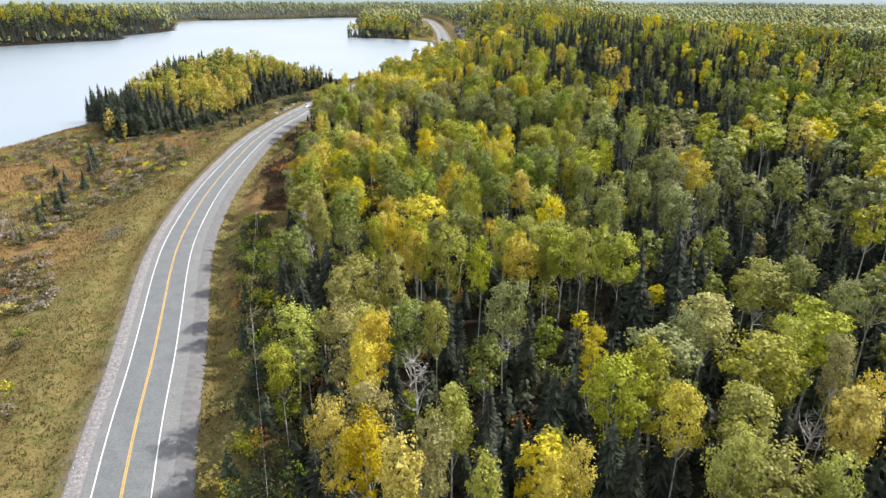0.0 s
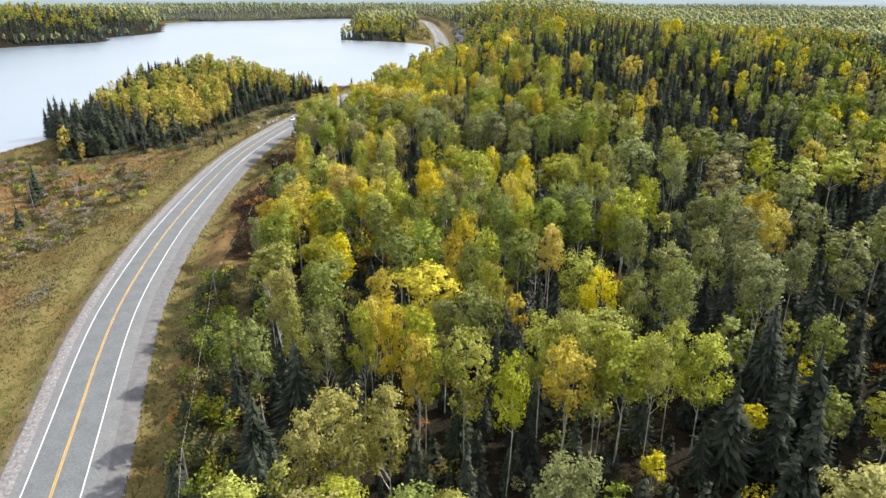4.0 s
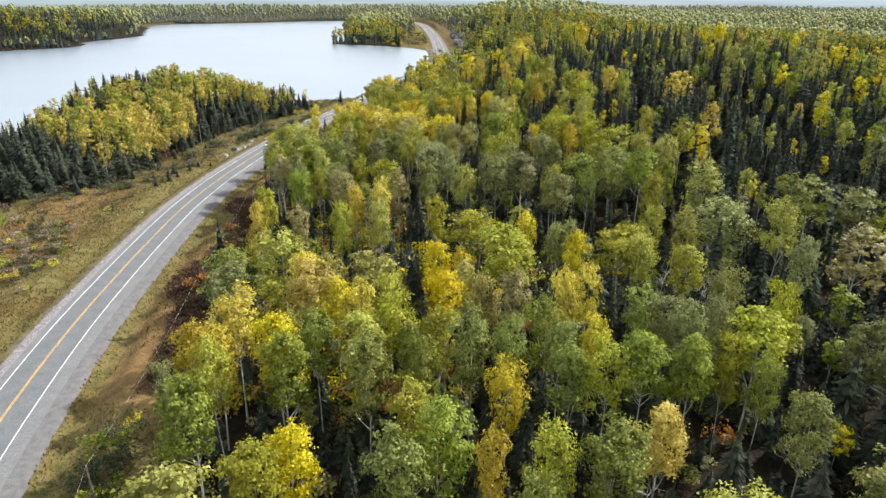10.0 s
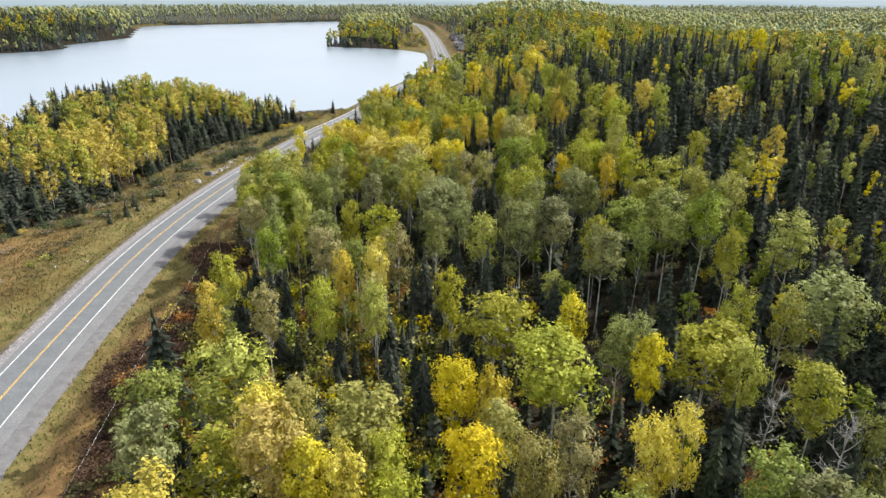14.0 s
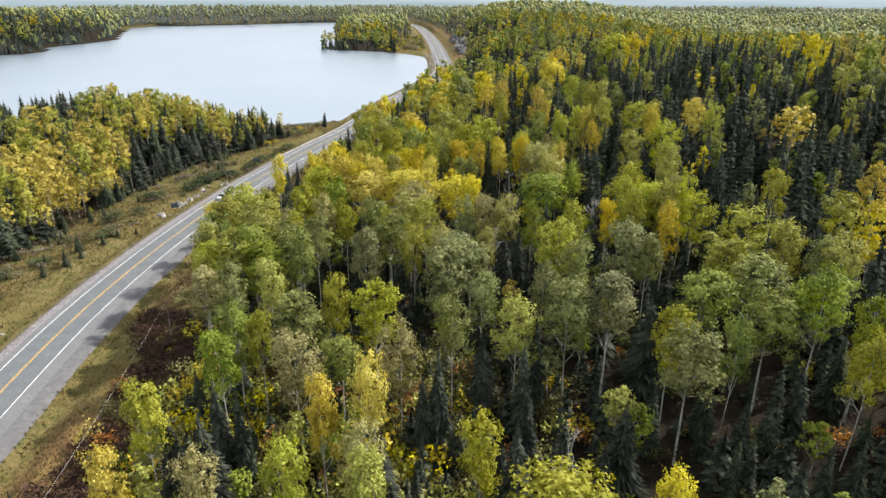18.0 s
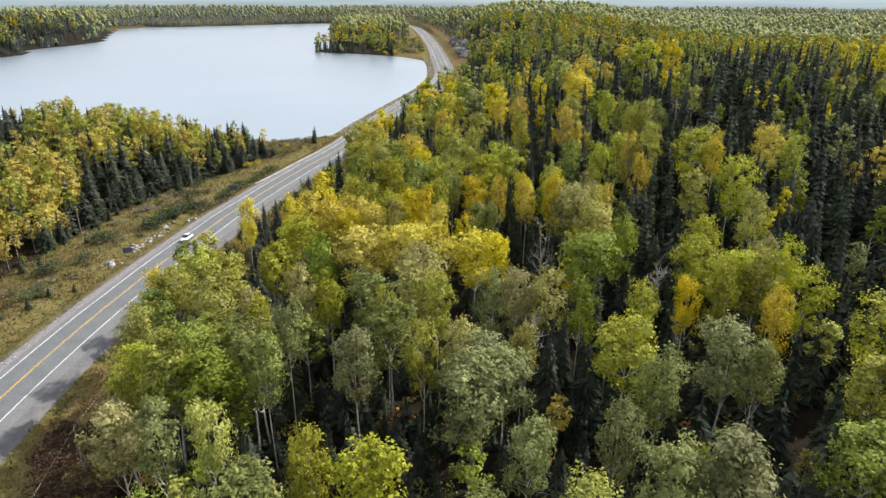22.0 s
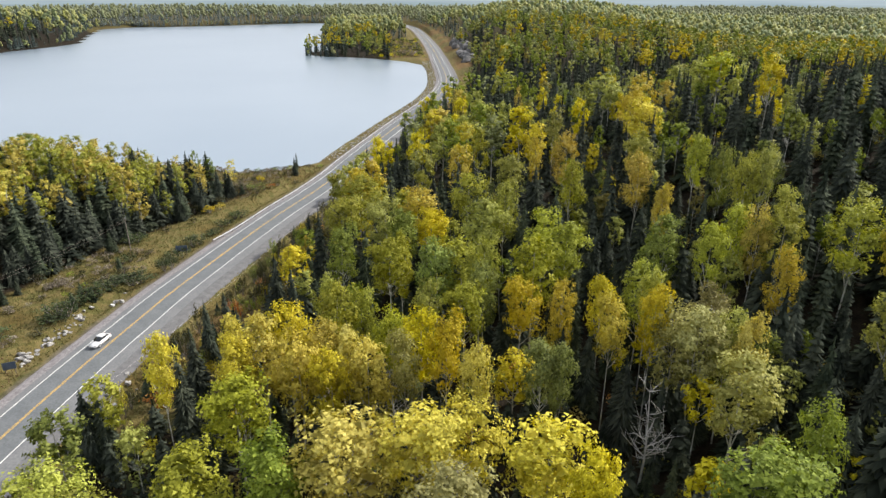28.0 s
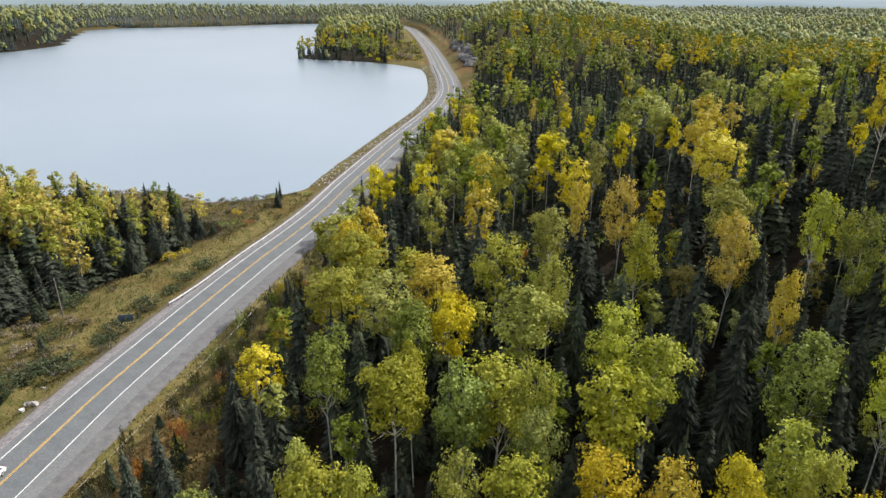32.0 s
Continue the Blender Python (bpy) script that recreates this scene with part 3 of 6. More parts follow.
def bare(seed):
    """A leafless grey tree."""
    rng = np.random.RandomState(seed)
    zs = np.linspace(0, 1, 7)
    wood = [tube(np.c_[0.02 * np.sin(zs * 4), 0.015 * np.cos(zs * 3), zs], 0.012 * (1 - zs * 0.92), 5)]
    for i in range(22):
        z0 = rng.uniform(0.35, 0.93)
        a, L = i * 2.4, rng.uniform(0.1, 0.2) * (1.3 - z0)
        b = np.array([0.02 * math.sin(z0 * 4), 0.015 * math.cos(z0 * 3), z0])
        e = b + L * np.array([math.cos(a), math.sin(a), rng.uniform(0.5, 1.0)])
        wood.append(tube([b, (b + e) / 2 + [0, 0, -0.01], e], [0.004, 0.0026, 0.0012], 3))
        for j in range(5):
            f = b + (e - b) * rng.uniform(0.35, 1)
            wood.append(tube([f, f + rng.normal(0, 0.04, 3) + [0, 0, 0.03]], [0.0018, 0.0008], 3))
    return joined(wood)


# ---- where the trees stand ----
SITE = np.random.RandomState(5)


def scatter(x0, x1, y0, y1, step):
    nx_, ny_ = int((x1 - x0) / step), int((y1 - y0) / step)
    gx_, gy_ = np.meshgrid(np.arange(nx_), np.arange(ny_))
    x = x0 + (gx_ + 0.5 * (gy_ % 2) + SITE.uniform(0.05, 0.95, gx_.shape)) * step
    y = y0 + (gy_ + SITE.uniform(0.05, 0.95, gx_.shape)) * step
    x, y = x.ravel(), y.ravel()
    keep = (np.abs(x + 10) < 0.72 * (y + 25) + 40) & (x < 0.74 * y + 60) & (np.hypot(x, y) < 2110)
    return x[keep], y[keep]


def line_x(y):
    """Where the road runs, at a distance along the plan."""
    return np.interp(y, LINE[:, 1], LINE[:, 0])


def conifer_share(x, y):
    """How much of the wood is conifer at a place."""
    s = 0.16 + 0.16 * wave(x, y, 0.05, 31)
    s = s + 0.34 * smoothstep(x, 8, 45) * (1 - smoothstep(y, 200, 250))
    s = s + 0.16 * np.exp(-((x - 95) / 75) ** 2 - ((y - 425) / 45) ** 2)
    s = s + 0.04 * smoothstep(y, 430, 520) * smoothstep(x, -30, 20)
    s = s + 0.24 * smoothstep(y, 315, 335) * (x < 25) * (x > -60) + 0.36 * smoothstep(y, 210, 310) * smoothstep(x, -5, 45) + 0.28 * smoothstep(y, 345, 420) * smoothstep(x, -50, -10)
    s = s - 0.25 * np.exp(-((x + 15) / 25) ** 2 - ((y - 315) / 28) ** 2)
    s = np.where((x < -70) & (y < 500), 0.40 + 0.35 * wave(x, y, 0.07, 33) + 0.6 * (y < 312) - 0.35 * (y > 318) * (y < 372) * ((line_x(y) - x) * 0.96 - pen_edge(y) < 20) + 0.4 * (np.abs((line_x(y) - x) * 0.96 - pen_edge(y)) < 9) * (y > 370) + 0.4 * (x < -150), s)
    s = np.where((y > 600) & (y < 1700) & (in_lake(x, y) < 13), s + 0.35, s)
    s = np.where(y > 700, 0.52 - 0.12 * (x > 60) + 0.5 * wave(x, y, 0.012, 34), s)
    s = np.where((y > 600) & (x < -250), 0.72 + 0.2 * wave(x, y, 0.015, 35), s)
    return s


HUES = ("green", "sage", "lime", "yellow", "gold", "straw")


def hue_at(x, y):
    """Which of the leaf colours stands where: an index into HUES."""
    base = np.tile(np.array([0.34, 0.17, 0.27, 0.12, 0.02, 0.08]), (len(x), 1))

    def blend(where, mix):
        nonlocal base
        base = base * (1 - where[:, None]) + where[:, None] * np.array(mix)
    blend(smoothstep(wave(x, y, 0.04, 41), 0.1, 0.7) * 0.8, (0.70, 0.12, 0.15, 0.02, 0.0, 0.01))
    blend(smoothstep(wave(x, y, 0.05, 42), 0.35, 0.8) * 0.7, (0.08, 0.10, 0.35, 0.36, 0.03, 0.08))
    blend(np.exp(-((x + 12) / 24) ** 2 - ((y - 318) / 20) ** 2), (0.03, 0.02, 0.2, 0.55, 0.02, 0.18))
    blend(smoothstep(y, 335, 400) * (y < 470), (0.20, 0.06, 0.43, 0.23, 0.05, 0.03))
    blend(((y > 470) & (y < 700)).astype(float), (0.36, 0.22, 0.28, 0.10, 0.02, 0.02))
    blend(((x < -75) & (y < 500)).astype(float), (0.09, 0.01, 0.40, 0.44, 0.06, 0.0))
    rim = (line_x(y) - x) * 0.96 - pen_edge(y)
    blend(((x < -75) & (y > 296) & (y < 376) & (rim < 20)) * 0.75, (0.0, 0.0, 0.3, 0.62, 0.08, 0.0))
    blend((y > 700).astype(float), (0.28, 0.16, 0.32, 0.17, 0.04, 0.03))
    u = SITE.uniform(0, 1, len(x))[:, None]
    return (np.cumsum(base / base.sum(1, keepdims=True), 1) < u).sum(1).clip(0, 5)


def detail(x, y):
    """0 close to the flight, 3 far away."""
    d = np.maximum(np.maximum(60, np.abs(x + 8) * 1.55), np.where(y > 282, np.hypot(x, y - 282), 0))
    return np.select([d < 112, d < 270, d < np.where((x < 10) & (y < 1080), 980, 680)], [0, 1, 2], 3)


def forest():
    rows = []
    for x0, x1, y0, y1, step_a, step_b in ((-190, -70, 260, 460, 4.3, 4.3), (-70, 420, 40, 560, 5.6, 4.9), (-60, 640, 560, 800, 7.0, 7.0), (-1000, 1000, 560, 1000, 9.2, 9.2),
                                           (-1250, 1300, 1000, 1500, 10.5, 11.0), (-1500, 1550, 1500, 2110, 14.5, 15.0)):
        for kind, step in ((0, step_a), (1, step_b)):
            x, y = scatter(x0, x1, y0, y1, step)
            if x0 == -1000:
                k = (x < -60) | (x > 640) | (y > 800)
                x, y = x[k], y[k]
            ok, h, d, side, shore = cover(x, y)
            s = conifer_share(x, y)
            ok &= SITE.uniform(0, 1, len(x)) < np.clip((1.08 - s * 1.1) if kind == 0 else np.where((y > 230) & (y < 560), np.where((x < -70) & (y < 500), 0.25 + 0.7 * s, np.where((y > 255) & (y < 375), 0.76, np.minimum(0.52, 0.36 + 0.28 * s))), np.where(y > 700, np.where(x < -250, 0.45, 0.16) + 0.6 * s, 0.50 + s * 0.55)), 0, 1)
            x, y, h, s = x[ok], y[ok], h[ok], s[ok]
            n = len(x)
            if kind == 0:
                tall = SITE.uniform(15.5, 21.5, n) * (1 - 0.25 * (SITE.uniform(0, 1, n) < 0.18))
                tall = np.where((x < -70) & (y < 500), tall * 0.80, tall)
                col = hue_at(x, y)
            else:
                big = SITE.uniform(0, 1, n) < np.clip(np.where(y > 560, 0.85, 0.05 + s * 0.95), 0, 0.92)
                tall = np.where(big, SITE.uniform(9, 19.5, n), SITE.uniform(4.5, 11, n))
                slope = (x > 18) & (y > 225) & (y < 560) | (x > -40) & (y > 345) & (y < 560)
                tall = np.where(slope, np.where(SITE.uniform(0, 1, n) < 0.72, SITE.uniform(11, 19, n), SITE.uniform(5, 11, n)), tall)
                tall = np.where((x < -70) & (y < 500), SITE.uniform(9, 17, n), tall)
                col = 6 + (SITE.uniform(0, 1, n) < 0.3)
            rim = np.where(side[ok] > 0, d[ok] - forest_edge(y), np.where(y < 500, d[ok] - pen_edge(y), 99))
            tall = tall * np.where((y < 248) & (side[ok] > 0), 0.95, np.clip(np.where((y < 302) & (side[ok] > 0), 0.5, 0.62) + rim / 22, 0.5, 1))
            tall = np.where((x < -60) & (y > 422) & (y < 500), tall * 0.78, np.where((x < -150) & (y < 500), tall * 0.85, np.where((x < -112) & (y > 345) & (y < 500), tall * 1.04, np.where((x < -75) & (y < 316), tall * 0.9, tall))))
            rows.append(np.c_[x, y, h, tall, col, detail(x, y), SITE.uniform(0, 6.28, n)])
    return np.concatenate(rows)


LEAFS = HUES + ("spruce", "fir")
PLANTED = []


def plant(hue, *places):
    """Single trees that stand out: place on the plan and width of the crown, in metres."""
    for x, y, wide in places:
        PLANTED.append((x, y, LEAFS.index(hue), wide))


plant("green", (-5, 78, 5.5), (3, 117, 6.7), (-20, 124, 7.9), (3, 131, 3.9), (-9, 137, 5.8), (12, 138, 6.7), (-5, 142, 6.1), (-33, 147, 6.3), (34, 153, 3.7), (-7, 154, 4.8), (-14, 155, 6.5), (26, 155, 5.5), (20, 155, 6.1), (11, 156, 5.5), (-24, 156, 6.1), (4, 159, 4.0), (11, 160, 4.7), (-1, 161, 6.5), (-9, 161, 3.6), (-21, 161, 4.8), (9, 164, 5.6), (25, 171, 5.5), (-39, 185, 7.8), (17, 196, 6.2))
plant("green", (70, 217, 6.3), (76, 219, 8.6), (-36, 227, 4.8), (30, 231, 4.4), (49, 233, 4.5), (37, 236, 7.0), (44, 237, 7.8), (-37, 237, 5.4), (-29, 240, 8.0), (30, 242, 8.3), (40, 247, 9.5), (-38, 260, 7.9), (-32, 262, 4.9), (-41, 264, 6.7), (-35, 265, 8.0), (-40, 269, 7.9), (-17, 270, 7.4), (10, 277, 4.7), (-53, 280, 6.9), (-21, 281, 6.3), (14, 289, 9.3), (21, 294, 4.0), (-30, 295, 6.5), (-2, 310, 4.6))
plant("green", (-7, 331, 4.8), (20, 334, 5.6), (-14, 337, 5.8), (-29, 346, 5.7), (36, 352, 4.1), (-19, 353, 6.0))
plant("sage", (28, 70, 9.4), (32, 73, 4.5), (9, 80, 6.4), (60, 85, 5.1), (67, 88, 6.1), (56, 91, 5.3), (-18, 110, 6.0), (-27, 110, 4.8), (69, 112, 6.4), (33, 120, 6.2), (27, 121, 3.5), (49, 126, 6.7), (58, 133, 4.8), (50, 134, 7.5), (37, 134, 6.5), (88, 137, 8.9), (95, 137, 7.6), (44, 137, 5.8), (70, 138, 7.7), (33, 142, 5.2), (82, 147, 8.1), (55, 148, 7.4), (70, 152, 5.8), (-39, 156, 3.3))
plant("sage", (57, 160, 7.1), (52, 161, 6.2), (28, 163, 4.9), (34, 167, 4.5), (28, 168, 6.6), (75, 168, 7.6), (67, 169, 7.7), (38, 174, 6.3), (-37, 177, 6.5), (55, 184, 4.7), (51, 207, 10.7), (81, 210, 8.6), (22, 226, 7.6), (-7, 235, 5.3), (10, 240, 7.3), (16, 241, 8.2), (-2, 246, 5.1), (8, 249, 4.4), (-41, 250, 4.4), (54, 253, 4.6), (14, 255, 5.6), (-7, 257, 9.4), (27, 258, 5.2), (-3, 260, 6.9))
plant("sage", (24, 261, 7.6), (-5, 263, 6.7), (-21, 263, 5.6), (-31, 270, 4.9), (-3, 277, 4.0), (0, 309, 2.5))
plant("lime", (4, 46, 3.1), (37, 47, 4.3), (27, 47, 4.8), (31, 48, 8.1), (1, 57, 4.9), (33, 57, 6.1), (20, 62, 6.6), (25, 65, 5.4), (39, 66, 8.9), (-21, 70, 4.3), (45, 72, 5.9), (51, 76, 8.5), (-1, 78, 4.0), (-22, 82, 6.5), (51, 91, 8.0), (6, 97, 3.8), (24, 101, 3.2), (1, 102, 6.0), (21, 103, 6.6), (-4, 103, 4.4), (32, 105, 6.3), (19, 105, 4.0), (11, 106, 5.2), (15, 107, 4.1))
plant("lime", (29, 108, 3.0), (-5, 111, 4.9), (20, 111, 7.5), (-13, 112, 3.7), (-23, 114, 3.2), (83, 116, 6.6), (6, 124, 4.4), (21, 130, 7.0), (-30, 133, 8.0), (-23, 137, 5.8), (6, 139, 5.1), (-8, 148, 5.5), (-32, 154, 4.3), (15, 154, 6.0), (32, 158, 4.0), (37, 161, 7.9), (-15, 162, 6.6), (-25, 165, 3.7), (-5, 165, 5.0), (-11, 166, 5.7), (43, 167, 5.2), (-12, 173, 4.8), (-15, 180, 8.2), (36, 184, 6.3))
plant("lime", (77, 186, 6.2), (86, 187, 9.9), (30, 189, 5.0), (7, 189, 10.7), (-32, 190, 9.1), (98, 191, 10.2), (28, 194, 10.4), (61, 203, 7.5), (43, 203, 4.7), (2, 203, 9.4), (85, 205, 6.9), (37, 206, 4.8), (-16, 206, 4.2), (106, 208, 7.1), (-24, 208, 3.3), (-5, 211, 4.5), (-41, 217, 4.3), (43, 224, 4.8), (56, 228, 8.0), (22, 232, 5.2), (-33, 235, 3.8), (2, 238, 6.3), (-18, 243, 7.4), (-24, 245, 4.2))
plant("lime", (-34, 247, 4.3), (54, 249, 7.0), (38, 253, 7.3), (-49, 260, 2.6), (51, 260, 6.8), (-44, 262, 6.5), (13, 263, 7.8), (-13, 263, 3.4), (46, 263, 9.0), (-49, 265, 7.0), (65, 267, 6.1), (17, 272, 5.0), (-35, 273, 3.8), (29, 274, 3.2), (-53, 274, 5.1), (41, 274, 6.5), (-18, 276, 3.3), (58, 278, 5.0), (-11, 278, 5.5), (36, 278, 6.2), (-44, 279, 6.8), (33, 279, 6.2), (41, 280, 4.8), (-27, 281, 4.9))
plant("lime", (-51, 284, 6.5), (31, 287, 7.5), (-44, 288, 6.8), (34, 293, 5.6), (42, 293, 5.6), (-50, 293, 7.2), (-38, 295, 7.4), (-36, 305, 7.2), (46, 309, 7.4), (39, 310, 5.6), (21, 312, 4.7), (-20, 318, 5.2), (62, 320, 6.0), (14, 321, 3.6), (-10, 325, 5.7), (-27, 325, 6.3), (14, 325, 5.0), (-15, 326, 3.8), (-24, 326, 3.8), (45, 328, 7.5), (-29, 328, 3.3), (25, 329, 4.6), (36, 331, 6.0), (1, 334, 7.0))
plant("lime", (31, 334, 4.8), (39, 336, 4.2), (-6, 338, 4.4), (7, 339, 6.0), (-21, 340, 6.8), (-10, 340, 8.3), (-19, 344, 3.2), (37, 346, 3.9), (40, 346, 3.9), (5, 347, 6.5), (-5, 352, 7.7), (34, 358, 4.4), (0, 359, 5.4), (13, 363, 4.7), (-23, 364, 7.6), (-31, 368, 7.9), (-6, 370, 8.0), (28, 370, 6.8), (3, 377, 6.3), (-28, 382, 9.9), (18, 407, 5.2), (-1, 409, 5.3), (61, 412, 9.1), (15, 427, 5.1))
plant("lime", (38, 435, 9.0), (26, 571, 10.7), (130, 609, 11.0), (213, 663, 11.0))
plant("yellow", (-4, 47, 4.3), (13, 49, 2.5), (-8, 51, 5.1), (-12, 55, 3.0), (45, 57, 5.5), (26, 57, 4.9), (49, 61, 3.9), (19, 70, 2.9), (13, 101, 5.9), (-5, 101, 3.2), (-9, 112, 3.7), (-12, 115, 3.2), (-11, 123, 4.3), (-4, 127, 9.7), (0, 139, 3.4), (-20, 141, 5.2), (62, 150, 6.6), (3, 152, 5.2), (62, 157, 7.1), (15, 160, 2.5), (-34, 160, 5.9), (-26, 161, 6.4), (-38, 164, 5.5), (-33, 166, 6.9))
plant("yellow", (-16, 171, 4.7), (-20, 173, 4.8), (-24, 175, 7.0), (18, 177, 2.9), (-26, 179, 5.9), (-1, 185, 4.0), (-5, 186, 5.6), (108, 190, 7.6), (19, 191, 4.2), (97, 201, 6.8), (12, 204, 2.5), (-40, 206, 2.5), (145, 217, 11.0), (68, 263, 5.0), (33, 267, 4.2), (77, 277, 5.5), (-1, 290, 4.7), (-57, 292, 5.5), (-4, 296, 8.3), (-23, 296, 9.9), (-16, 297, 9.2), (-11, 299, 6.8), (21, 308, 4.0), (-10, 308, 3.0))
plant("yellow", (-27, 311, 5.2), (-22, 312, 5.2), (-31, 312, 5.8), (-13, 313, 4.8), (-38, 313, 4.3), (-25, 315, 4.4), (13, 316, 3.9), (-28, 316, 5.6), (-36, 316, 5.6), (-16, 317, 5.7), (8, 317, 4.5), (-33, 319, 6.4), (-40, 319, 2.9), (8, 322, 3.6), (32, 322, 3.0), (3, 323, 3.7), (48, 324, 3.1), (-2, 325, 5.7), (33, 332, 4.0), (24, 346, 3.2), (-14, 356, 6.2), (24, 360, 5.4), (-16, 369, 8.0), (60, 386, 5.4))
plant("yellow", (-12, 463, 7.1), (138, 801, 11.0))
plant("gold", (10, 47, 2.5), (-10, 67, 3.1), (-9, 71, 5.1), (22, 122, 5.3), (18, 142, 5.2), (-4, 173, 6.2), (14, 175, 4.6), (-22, 218, 3.1), (-17, 221, 3.2), (24, 273, 2.6), (79, 312, 8.2), (-47, 313, 3.2), (57, 320, 6.0), (15, 379, 5.3), (10, 387, 3.4), (33, 387, 7.8), (131, 673, 11.0))
plant("straw", (-1, 51, 4.0), (-8, 58, 5.6), (48, 66, 2.7), (-13, 76, 7.7), (38, 81, 8.1), (-16, 88, 4.4), (-13, 91, 7.1), (-8, 91, 4.4), (-25, 120, 4.8), (2, 172, 4.8), (7, 177, 5.1), (-1, 178, 4.4), (-23, 183, 5.4), (69, 190, 8.9), (-32, 207, 4.3), (-17, 211, 4.5), (-26, 225, 6.1), (-14, 229, 5.7), (-45, 250, 6.2), (0, 265, 3.5), (-8, 266, 5.3), (-37, 276, 4.6), (5, 276, 5.3), (1, 277, 5.4))
plant("straw", (-31, 281, 4.9), (-14, 282, 7.1), (40, 284, 2.9), (-13, 289, 8.5), (18, 302, 7.0), (17, 311, 6.2), (-18, 312, 4.2), (15, 314, 6.5), (20, 316, 4.5))
plant("spruce", (-12, 55, 3.1), (21, 56, 3.8), (5, 58, 3.2), (19, 58, 3.2), (26, 60, 3.3), (-14, 61, 4.0), (-6, 61, 2.7), (9, 61, 4.0), (50, 64, 4.2), (14, 67, 5.8), (6, 69, 3.7), (17, 69, 3.7), (6, 114, 2.7), (-15, 114, 2.7), (9, 115, 3.4), (46, 116, 4.1), (8, 126, 3.8), (33, 127, 3.1), (17, 128, 3.9), (46, 131, 4.0), (44, 135, 4.2), (32, 137, 4.3), (4, 168, 2.7), (42, 188, 3.4))
plant("spruce", (32, 192, 4.4), (-9, 200, 4.7), (65, 209, 4.1), (13, 221, 3.4), (2, 225, 4.3), (-11, 227, 4.3), (-9, 228, 3.6), (-24, 241, 3.3), (10, 270, 5.1), (5, 275, 2.7), (37, 280, 3.6), (28, 288, 3.1), (22, 294, 3.3), (55, 296, 4.2), (29, 300, 5.3), (59, 305, 4.6), (48, 309, 4.3), (58, 311, 4.8), (28, 312, 5.6), (43, 313, 3.9), (-59, 316, 2.5), (32, 318, 6.1), (57, 320, 5.8), (-48, 320, 2.5))
plant("spruce", (3, 321, 3.2), (7, 322, 3.2), (-49, 328, 4.0), (32, 328, 4.0), (-42, 330, 4.2), (58, 332, 5.0), (37, 333, 3.6), (25, 334, 5.0), (-45, 337, 3.8), (17, 341, 3.5), (24, 342, 4.2), (13, 344, 4.0), (-38, 346, 4.1), (28, 348, 5.0), (22, 349, 3.4), (41, 350, 3.3), (33, 350, 3.8), (-42, 352, 4.4), (55, 360, 3.6), (29, 361, 3.7), (16, 364, 3.8), (12, 364, 3.9), (57, 378, 4.2), (52, 381, 4.3))
plant("spruce", (23, 381, 4.4), (45, 388, 4.5), (22, 396, 5.8), (21, 443, 6.4), (-26, 455, 5.2), (-37, 462, 6.2), (16, 468, 6.4), (-18, 521, 5.7), (-11, 542, 4.9))
plant("lime", (-33, 393, 6), (-36, 400, 6), (-15, 403, 6), (-32, 404, 6))
plant("yellow", (-30, 387, 6), (-27, 392, 6), (-7, 394, 6), (11, 396, 6), (-3, 418, 6), (0, 503, 6))
plant("gold", (34, 397, 6), (40, 407, 6), (-9, 468, 6))
plant("spruce", (35, 306, 5), (57, 326, 5), (-51, 340, 5), (31, 342, 5), (-49, 344, 5), (18, 355, 5), (22, 370, 5), (8, 372, 5), (-32, 433, 5), (-35, 435, 5), (-25, 444, 5), (-23, 470, 5), (-18, 495, 5), (-28, 506, 5), (-14, 512, 5), (69, 569, 5), (185, 673, 5), (178, 721, 5), (221, 728, 5), (164, 746, 5), (172, 747, 5), (-60, 470, 5), (-36, 453, 5), (-25, 424, 5), (-33, 447, 5), (-23, 430, 5))


